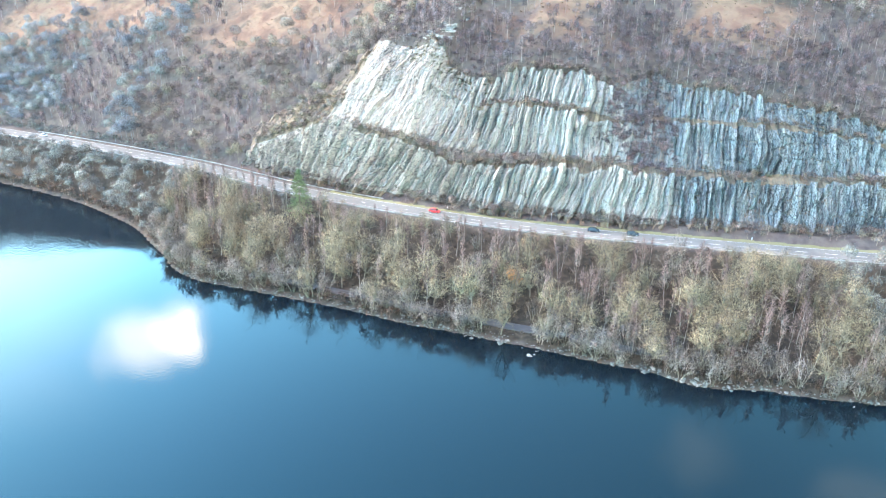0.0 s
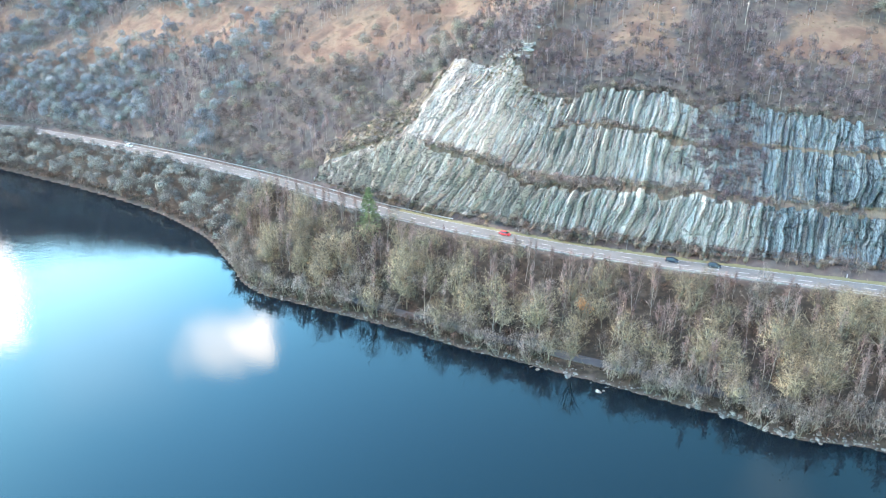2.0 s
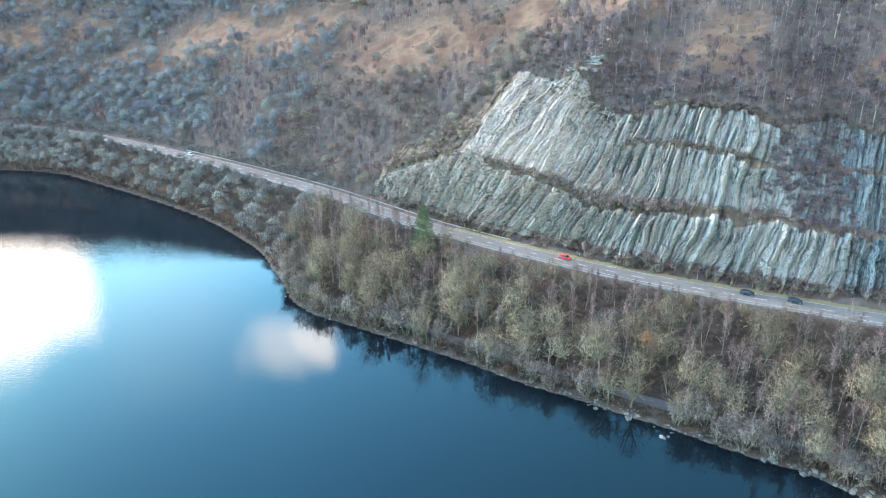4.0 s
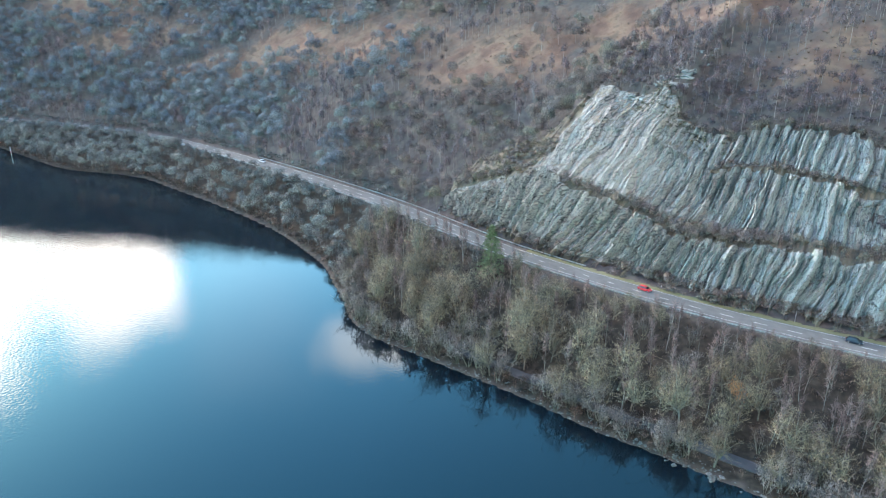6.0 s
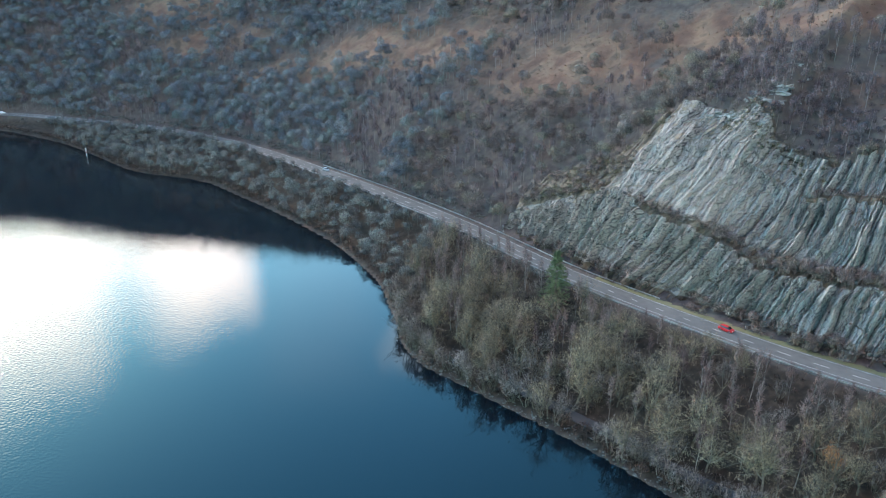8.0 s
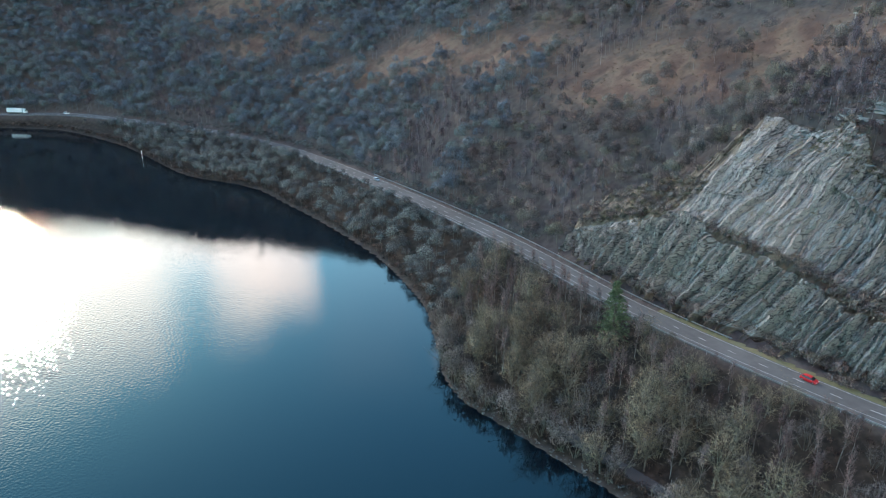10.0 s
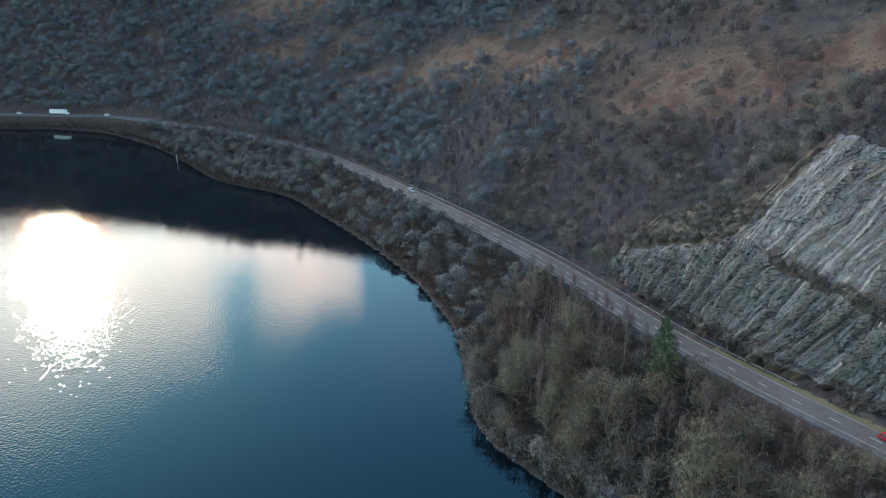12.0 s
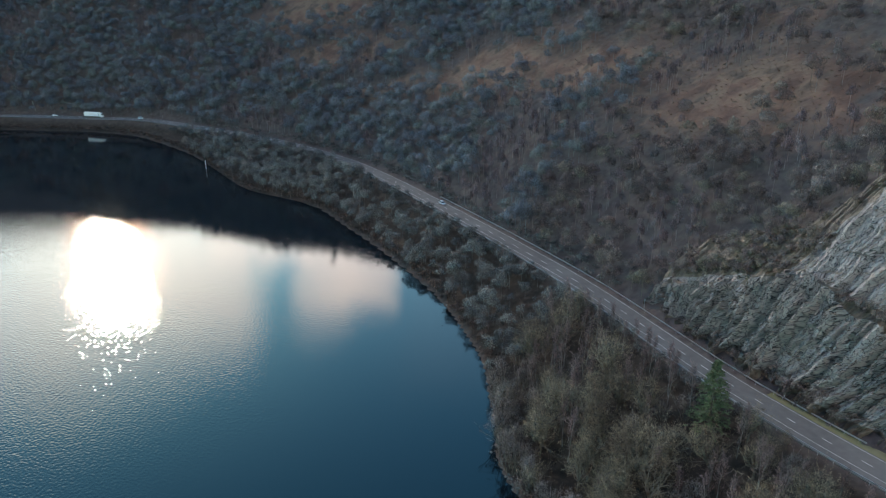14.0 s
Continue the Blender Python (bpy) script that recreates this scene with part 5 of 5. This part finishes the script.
ledges = np.maximum(CLIFF_SOIL - CLIFF_SHOULDER - CLIFF_GULLY, 0) ** 3
patchy = fbm(CLIFF_X / 7, CLIFF_Y / 7, 95)
bushes("ledge_bushes", ledges * smooth(0.3, 0.6, patchy), 760, (0.5, 1.35), "brown leafless bushes on the quarry ledges")
toe = np.zeros_like(CLIFF_SOIL)
toe[:, :9] = 1
bushes("toe_bushes", toe * smooth(0.25, 0.45, patchy), 560, (0.5, 1.15), "pinkish-brown leafless bushes at the foot of the quarry")
west = ledges * smooth(-30, -20, CLIFF_X - 10) * smooth(40, 25, CLIFF_X) * (CLIFF_Z < 42)
bushes("ledge_thicket", west, 110, (0.9, 1.9), "grey-brown leafless thicket on the first quarry ledge")
rim = np.zeros_like(CLIFF_SOIL)
rim[:, -3:] = 1
bushes("crest_scrub", rim * smooth(-20, 0, CLIFF_X), 420, (0.6, 1.5), "purple-brown leafless scrub along the crest of the quarry")
bushes("gully_scrub", CLIFF_GULLY**2, 300, (0.6, 1.4), "dark leafless scrub filling the gully in the quarry", M_BIRCHWOODS)
bushes("shoulder_scrub", CLIFF_SHOULDER**2, 260, (0.4, 1.3), "brown leafless scrub beside the quarry slab")
bushes("shoulder_heath", CLIFF_SHOULDER**2 * smooth(0.42, 0.56, patchy), 150, (0.35, 0.95), "olive scrub and dead grass beside the quarry slab", M_OLIVE)
brow = np.zeros_like(CLIFF_SOIL)
brow[:, -24:] = 1
bushes("brow_scrub", brow * smooth(0.42, 0.55, patchy) * (CLIFF_X > -14) * (CLIFF_X < 16), 110, (0.25, 0.75), "olive scrub scattered over the brow of the quarry slab", M_OLIVE)

# bushes on the level ground between the verge and the eastern face
vx, vy = scatter(40, 210, 190, 260, 2.2, rng)
dr, ri = beside(ROAD_C, vx, vy)
keep = (dr > 7.3) & (dr < quarry_profile(road_at(ri, 0))[0][:, 1] + 1.0) & (fbm(vx / 6, vy / 6, 97) > 0.4)
forest("verge_bushes", vx[keep], vy[keep], rng.uniform(0.7, 1.5, keep.sum()), LOW, M_LEDGE, "pinkish-brown leafless bushes behind the roadside verge", "bushes", rng)

# thicket under the birches above the quarry
tx_, ty_ = scatter(-30, 160, 250, 350, 2.6, rng)
dr, ri = beside(ROAD_C, tx_, ty_)
k = road_at(ri, 0)
top = quarry_profile(k)[0][:, 6]
keep = (dr > top + 0.3) & (dr < top + 34) & (rng.uniform(size=len(tx_)) > openness(tx_, ty_) * 0.9)
forest("birch_thicket", tx_[keep], ty_[keep], rng.uniform(0.7, 1.5, keep.sum()), LOW, M_BIRCHWOODS, "dark purple-brown thicket under birches above the quarry", "thicket", rng)


# ---------------------------------------------------------------- things on the road
def simple(name, colour, rough=0.4, metal=0.0, spec=0.5):
    return material(name, [tuple(c * 0.9 for c in colour), colour], 1.5, rough=rough, metal=metal, bump=0, spec=spec)


M_GLASS = simple("dark_car_glass", (0.02, 0.025, 0.03), 0.08)
M_TYRE = simple("tyre_rubber", (0.02, 0.02, 0.02), 0.9)
M_RIM = simple("alloy_rim", (0.45, 0.45, 0.46), 0.35, 0.8)
M_LAMP = simple("lamp_lens", (0.75, 0.75, 0.7), 0.15)
M_TAIL = simple("tail_lamp", (0.4, 0.02, 0.02), 0.2)
M_WHITE = simple("white_paint", (0.8, 0.8, 0.79), 0.3)
M_RED = simple("red_paint", (0.55, 0.02, 0.025), 0.3)
M_DARK = simple("dark_blue_paint", (0.02, 0.03, 0.045), 0.25)
M_SILVER = simple("silver_paint", (0.5, 0.51, 0.52), 0.3, 0.3)


def loft(bm, sections):
    """Rings of points, joined one to the next and closed at both ends."""
    rings = [[bm.verts.new(p) for p in s] for s in sections]
    for a, b in zip(rings[:-1], rings[1:]):
        for k in range(len(a)):
            bm.faces.new((a[k], a[(k + 1) % len(a)], b[(k + 1) % len(b)], b[k]))
    bm.faces.new(rings[0][::-1])
    bm.faces.new(rings[-1])
    bmesh.ops.recalc_face_normals(bm, faces=bm.faces[:])
    return bm


def wheel_at(parent, x, y, r, w):
    bm = bmesh.new()
    bmesh.ops.create_cone(bm, cap_ends=True, segments=16, radius1=r, radius2=r, depth=w, matrix=Matrix.Translation((x, y, r)) @ Matrix.Rotation(math.pi / 2, 4, "X"))
    tyre = part("wheel", bm, M_TYRE, parent)
    bm = bmesh.new()
    bmesh.ops.create_cone(bm, cap_ends=True, segments=12, radius1=r * 0.6, radius2=r * 0.6, depth=w + 0.03, matrix=Matrix.Translation((x, y, r)) @ Matrix.Rotation(math.pi / 2, 4, "X"))
    part("rim", bm, M_RIM, tyre)


def car(paint, label, length=4.2, height=1.48):
    """A hatchback that heads along +X."""
    base = tagged(new("car"), label, "car", "cars on the road")
    h, w = length / 2, 0.88

    def ring(x, half, z0, z1):
        return [(x, -half, z0), (x, half, z0), (x, half * 1.02, z0 + (z1 - z0) * 0.55), (x, half * 0.93, z1), (x, -half * 0.93, z1), (x, -half * 1.02, z0 + (z1 - z0) * 0.55)]

    bm = bmesh.new()
    loft(bm, [ring(-h, w * 0.86, 0.42, 0.78), ring(-h + 0.12, w * 0.95, 0.26, 0.95), ring(-h + 0.7, w, 0.22, 0.98), ring(0, w, 0.2, 0.96), ring(h * 0.45, w, 0.22, 0.93), ring(h - 0.35, w * 0.96, 0.24, 0.8), ring(h - 0.06, w * 0.86, 0.3, 0.68), ring(h, w * 0.75, 0.38, 0.6)])
    bmesh.ops.bevel(bm, geom=bm.edges[:], offset=0.03, segments=1, affect="EDGES")
    part("body", bm, paint, base)

    def hoop(x, half_low, half_top, z0, z1):
        return [(x, -half_low, z0), (x, half_low, z0), (x, half_top, z1), (x, -half_top, z1)]

    bm = bmesh.new()
    loft(bm, [hoop(-h + 0.22, w * 0.86, w * 0.78, 0.9, 0.98), hoop(-h + 0.62, w * 0.9, w * 0.72, 0.92, height - 0.1), hoop(0.1, w * 0.92, w * 0.73, 0.92, height - 0.07), hoop(h * 0.26, w * 0.92, w * 0.72, 0.9, height - 0.13), hoop(h * 0.58, w * 0.88, w * 0.84, 0.86, 0.93)])
    part("windows", bm, M_GLASS, base, "dark tinted window glass")
    bm = bmesh.new()
    loft(bm, [hoop(-h + 0.55, w * 0.73, w * 0.6, height - 0.13, height - 0.06), hoop(-0.2, w * 0.745, w * 0.66, height - 0.1, height), hoop(h * 0.28, w * 0.735, w * 0.6, height - 0.14, height - 0.07)])
    part("roof", bm, paint, base)
    for x in (-h + 0.78, h - 0.82):
        for y in (-w + 0.08, w - 0.08):
            wheel_at(base, x, y, 0.31, 0.2)
    for y in (-w * 0.66, w * 0.66):
        part("headlight", box(bmesh.new(), h - 0.2, h - 0.02, y - 0.16, y + 0.16, 0.58, 0.72, 0.03), M_LAMP, base)
        part("tail_light", box(bmesh.new(), -h - 0.01, -h + 0.12, y - 0.14, y + 0.14, 0.7, 0.9, 0.03), M_TAIL, base)
        part("mirror", box(bmesh.new(), h * 0.4, h * 0.4 + 0.12, math.copysign(w, y) - 0.02, math.copysign(w, y) + 0.16 * math.copysign(1, y), 0.92, 1.04, 0.0), paint, base)
    return base


def on_road(ob, x, offset, west):
    i = index_of(x)
    p = along(ROAD_C, offset, 0.05, i, i + 1.5, 1.0)
    heading = math.degrees(math.atan2(p[1][1] - p[0][1], p[1][0] - p[0][0])) + (0 if west else 180)
    ob.matrix_basis = pose(p[0][0], p[0][1], p[0][2], 0, 0, heading)


# cars keep to the left: eastbound on the hill side, westbound on the lake side
for paint, label, x, offset, west in ((M_RED, "red hatchback driving on the lakeside road", -4, 1.7, False), 
                                      (M_DARK, "dark blue hatchback on the road below the quarry", 52, 1.7, False), (M_DARK, "dark blue hatchback following another car below the quarry", 65, 1.7, False),
                                      (M_SILVER, "silver car on the road round the bay", -204, 1.7, False), (M_WHITE, "white car behind a lorry on the far road", -516, 1.7, False), (M_WHITE, "white car ahead of a lorry on the far road", -583, 1.7, False)):
    on_road(car(paint, label), x, offset, west)

lorry = tagged(new("lorry"), "white box lorry on the far road round the bay", "lorry")
part("box_body", box(bmesh.new(), -8.0, 4.2, -1.25, 1.25, 1.1, 4.0, 0.06), M_WHITE, lorry)
bm = bmesh.new()
loft(bm, [[(x, -1.2, z0), (x, 1.2, z0), (x, 1.15, z1), (x, -1.15, z1)] for x, z0, z1 in ((4.7, 0.6, 3.6), (6.2, 0.5, 3.5), (6.75, 0.5, 2.2), (6.85, 0.5, 1.2))])
part("cab", bm, M_WHITE, lorry)
part("windscreen", box(bmesh.new(), 6.35, 6.75, -1.1, 1.1, 2.2, 3.1, 0.05), M_GLASS, lorry)
part("chassis", box(bmesh.new(), -7.8, 6.0, -0.5, 0.5, 0.55, 1.1), M_TYRE, lorry)
for x in (-6.6, -5.4, -4.2, 3.2, 5.6):
    for y in (-1.05, 1.05):
        wheel_at(lorry, x, y, 0.5, 0.32)
on_road(lorry, -553, 1.7, False)


# ---------------------------------------------------------------- posts and poles
def rod(bm, a, b, r0, r1, sides=8):
    a, b = Vector(a), Vector(b)
    turn = (b - a).to_track_quat("Z", "Y").to_matrix().to_4x4()
    bmesh.ops.create_cone(bm, cap_ends=True, segments=sides, radius1=r0, radius2=r1, depth=(b - a).length, matrix=Matrix.Translation((a + b) / 2) @ turn)
    return bm


def height_at(x, y):
    return float(ground_height(np.array([float(x)]), np.array([float(y)]))[0])


def telegraph_pole(x, y, label, tall=8.5, lean=0.0):
    base = tagged(new("telegraph_pole"), label, "pole", "telegraph poles")
    base.matrix_basis = pose(x, y, height_at(x, y), lean, 0, 20)
    part("pole", rod(bmesh.new(), (0, 0, -0.8), (0, 0, tall), 0.17, 0.12), M_WOOD, base)
    part("crossarm", box(bmesh.new(), -0.8, 0.8, -0.06, 0.06, tall - 0.6, tall - 0.45, 0.015), M_WOOD, base)
    for a in (-0.7, -0.25, 0.25, 0.7):
        part("insulator", rod(bmesh.new(), (a, 0, tall - 0.46), (a, 0, tall - 0.26), 0.05, 0.035), M_WHITE, base)


telegraph_pole(-9.8, 378.6, "pale wooden telegraph pole on the open hillside")
telegraph_pole(86.7, 317.8, "pale wooden telegraph pole above the quarry")
telegraph_pole(-608, 379, "leaning wooden telegraph pole beside the far road", 8.0, 12)


def sign_post(x, offset, label, tall=3.4):
    i = index_of(x)
    p = along(ROAD_C, offset, 0.1, i, i + 1.5, 1.0)
    base = tagged(new("sign_post"), label, "sign", "roadside signs")
    base.matrix_basis = pose(p[0][0], p[0][1], p[0][2], 0, 0, math.degrees(math.atan2(p[1][1] - p[0][1], p[1][0] - p[0][0])))
    part("post", rod(bmesh.new(), (0, 0, -0.4), (0, 0, tall), 0.06, 0.06), M_STEEL, base)
    part("plate", box(bmesh.new(), -0.04, 0.04, -0.32, 0.32, tall - 0.75, tall + 0.05, 0.02), M_STEEL, base, "grey back of a metal sign plate")


sign_post(37, 6.6, "grey metal sign on a post in the verge")
sign_post(-92, 6.8, "grey metal sign on a post beside the barrier")
for x, off in ((-45, 6.3), (-1, 6.4), (104, 7.0)):
    i = index_of(x)
    p = along(ROAD_C, off, 0.08, i, i + 1.5, 1.0)[0]
    marker = tagged(new("verge_marker"), "short white marker post in the grass verge", "marker post", "verge markers")
    marker.matrix_basis = pose(*p)
    part("post", box(bmesh.new(), -0.09, 0.09, -0.14, 0.14, -0.3, 0.95, 0.03), M_WHITE, marker)
    part("reflector", box(bmesh.new(), -0.1, 0.1, -0.08, 0.08, 0.7, 0.82, 0.0), M_TAIL, marker)

mooring = tagged(new("water_marker"), "white marker pole leaning in the shallow water", "marker pole")
mooring.matrix_basis = pose(-382, 365, 0, 4, 6, 0)
part("pole", rod(bmesh.new(), (0, 0, -1.5), (0, 0, 5.2), 0.22, 0.18), M_WHITE, mooring)
part("collar", rod(bmesh.new(), (0, 0, 2.0), (0, 0, 2.5), 0.27, 0.27), M_TAIL, mooring)

# ---------------------------------------------------------------- the shore's stones and driftwood
ROCKS = []
for k in range(7):
    bm = bmesh.new()
    bmesh.ops.create_icosphere(bm, subdivisions=2, radius=1.0)
    for v in bm.verts:
        v.co *= 0.72 + 0.55 * noise.noise(v.co * 1.3 + Vector((k * 7.1, 0, 0))) + 0.12 * noise.noise(v.co * 3.7 + Vector((0, k * 3.3, 0)))
        v.co.z *= 0.62
        v.co.x *= 1.25
    me = bpy.data.meshes.new("boulder")
    bm.to_mesh(me)
    bm.free()
    me.materials.append(M_STONE)
    ROCKS.append(me)
CRAGS = [me.copy() for me in ROCKS]
for me in CRAGS:
    me.name = "crag"
    me.materials[0] = M_CRAG
rng = np.random.default_rng(17)
spots = []
for x, n, size in ((15, 9, 1.0), (-6, 10, 0.9), (64, 14, 1.3), (72, 10, 1.1), (92, 12, 1.0), (-40, 8, 0.7), (-85, 7, 0.8), (30, 10, 0.8), (50, 6, 0.7), (110, 8, 0.9), (-20, 8, 0.7), (-103, 6, 0.7), (-165, 5, 0.7), (-200, 4, 0.7)):
    for _ in range(n):
        i = shore_index(x) + rng.normal() * 2.0
        p = along(SHORE_C, rng.normal() * 0.9 + 0.3, 0, i, i + 1.5, 1.0)[0]
        spots.append((p[0], p[1], size * rng.uniform(0.4, 1.0)))
spots += [(25, 176.5, 1.1), (26.5, 177, 0.6), (17, 183, 1.3)]
for x, y, s in spots:
    rock = tagged(new("boulder", ROCKS[rng.integers(0, 7)]), "grey boulder at the water's edge", "boulder", "boulders along the shore")
    rock.matrix_basis = Matrix.Translation((x, y, max(height_at(x, y), -0.25) + s * 0.12)) @ Matrix.Rotation(rng.uniform(0, 6.28), 4, "Z") @ Matrix.Rotation(rng.normal() * 0.2, 4, "X") @ Matrix.Diagonal((s, s, s, 1))

# crags that break through the slope above the slabs
crags = [(-3 + 7 * rng.uniform(-1, 1), 308 + 5 * rng.uniform(-1, 1), rng.uniform(0.7, 2.2)) for _ in range(36)] + [(4 + rng.normal() * 3, 317 + rng.normal() * 4, rng.uniform(0.5, 1.3)) for _ in range(14)]
crags += [(-262 + rng.normal() * 6, 423 + rng.normal() * 4, rng.uniform(1, 2.6)) for _ in range(8)] + [(-292 + rng.normal() * 8, 411 + rng.normal() * 2, rng.uniform(1, 2.4)) for _ in range(8)]
crags = [(x, y, height_at(x, y), s) for x, y, s in crags]
# rubble along the slab's crest
for _ in range(70):
    i, j = rng.integers(155, 245), rng.integers(CLIFF_X.shape[1] - 14, CLIFF_X.shape[1])
    crags.append((CLIFF_X[i, j], CLIFF_Y[i, j], CLIFF_Z[i, j], rng.uniform(0.35, 1.5)))
for x, y, z, s in crags:
    rock = tagged(new("crag", CRAGS[rng.integers(0, 7)]), "pale rock outcrop breaking through the hillside", "rock outcrop", "outcrops above the quarry")
    rock.matrix_basis = Matrix.Translation((x, y, z - s * 0.25)) @ Matrix.Rotation(rng.uniform(0, 6.28), 4, "Z") @ Matrix.Rotation(rng.normal() * 0.3, 4, "X") @ Matrix.Diagonal((s * rng.uniform(0.8, 1.5), s * rng.uniform(0.6, 1.0), s * rng.uniform(0.55, 1.1), 1))

# small stones that edge the shore
tv, tf = sphere(1)
n = 750
i = rng.uniform(shore_index(150), shore_index(-112), n)
off = np.abs(rng.normal(size=n)) * 1.1 - 0.2
cx, cy = np.interp(i, np.arange(N_SHORE), SHORE_C[:, 0]), np.interp(i, np.arange(N_SHORE), SHORE_C[:, 1])
tx, ty = np.interp(i + 0.5, np.arange(N_SHORE), SHORE_C[:, 0]) - cx, np.interp(i + 0.5, np.arange(N_SHORE), SHORE_C[:, 1]) - cy
ln = np.hypot(tx, ty) + 1e-9
px, py = cx + ty / ln * off, cy - tx / ln * off
pz = np.maximum(ground_height(px, py), -0.1)
size = rng.uniform(0.1, 0.36, n)
jit = rng.uniform(0.7, 1.25, (n, len(tv), 1))
v = tv[None] * jit * size[:, None, None] * (1.2, 1.0, 0.7) + np.stack([px, py, pz + size * 0.2], 1)[:, None]
tagged(new("shore_stones", mesh_of("shore_stones", v, tris=(tf[None] + (np.arange(n) * len(tv))[:, None, None]).reshape(-1, 3), materials=[M_STONE])), "pale stones edging the lake shore", "stones", kind="stuff")

st = Sticks(401)
tips = []
limb(st, (0, 0, 0.25), (1, 0.25, 0.06), 8.5, 0.17, 5, 0.1, 1, tips, 4)
v, f = st.arrays()
drift = tagged(new("fallen_tree", mesh_of("fallen_tree", v, tris=f, materials=[M_WOOD])), "bleached fallen tree lying at the water's edge", "fallen tree")
drift.matrix_basis = pose(-103, 246.5, height_at(-101, 247) * 0.4 + 0.1, 0, 0, 115)
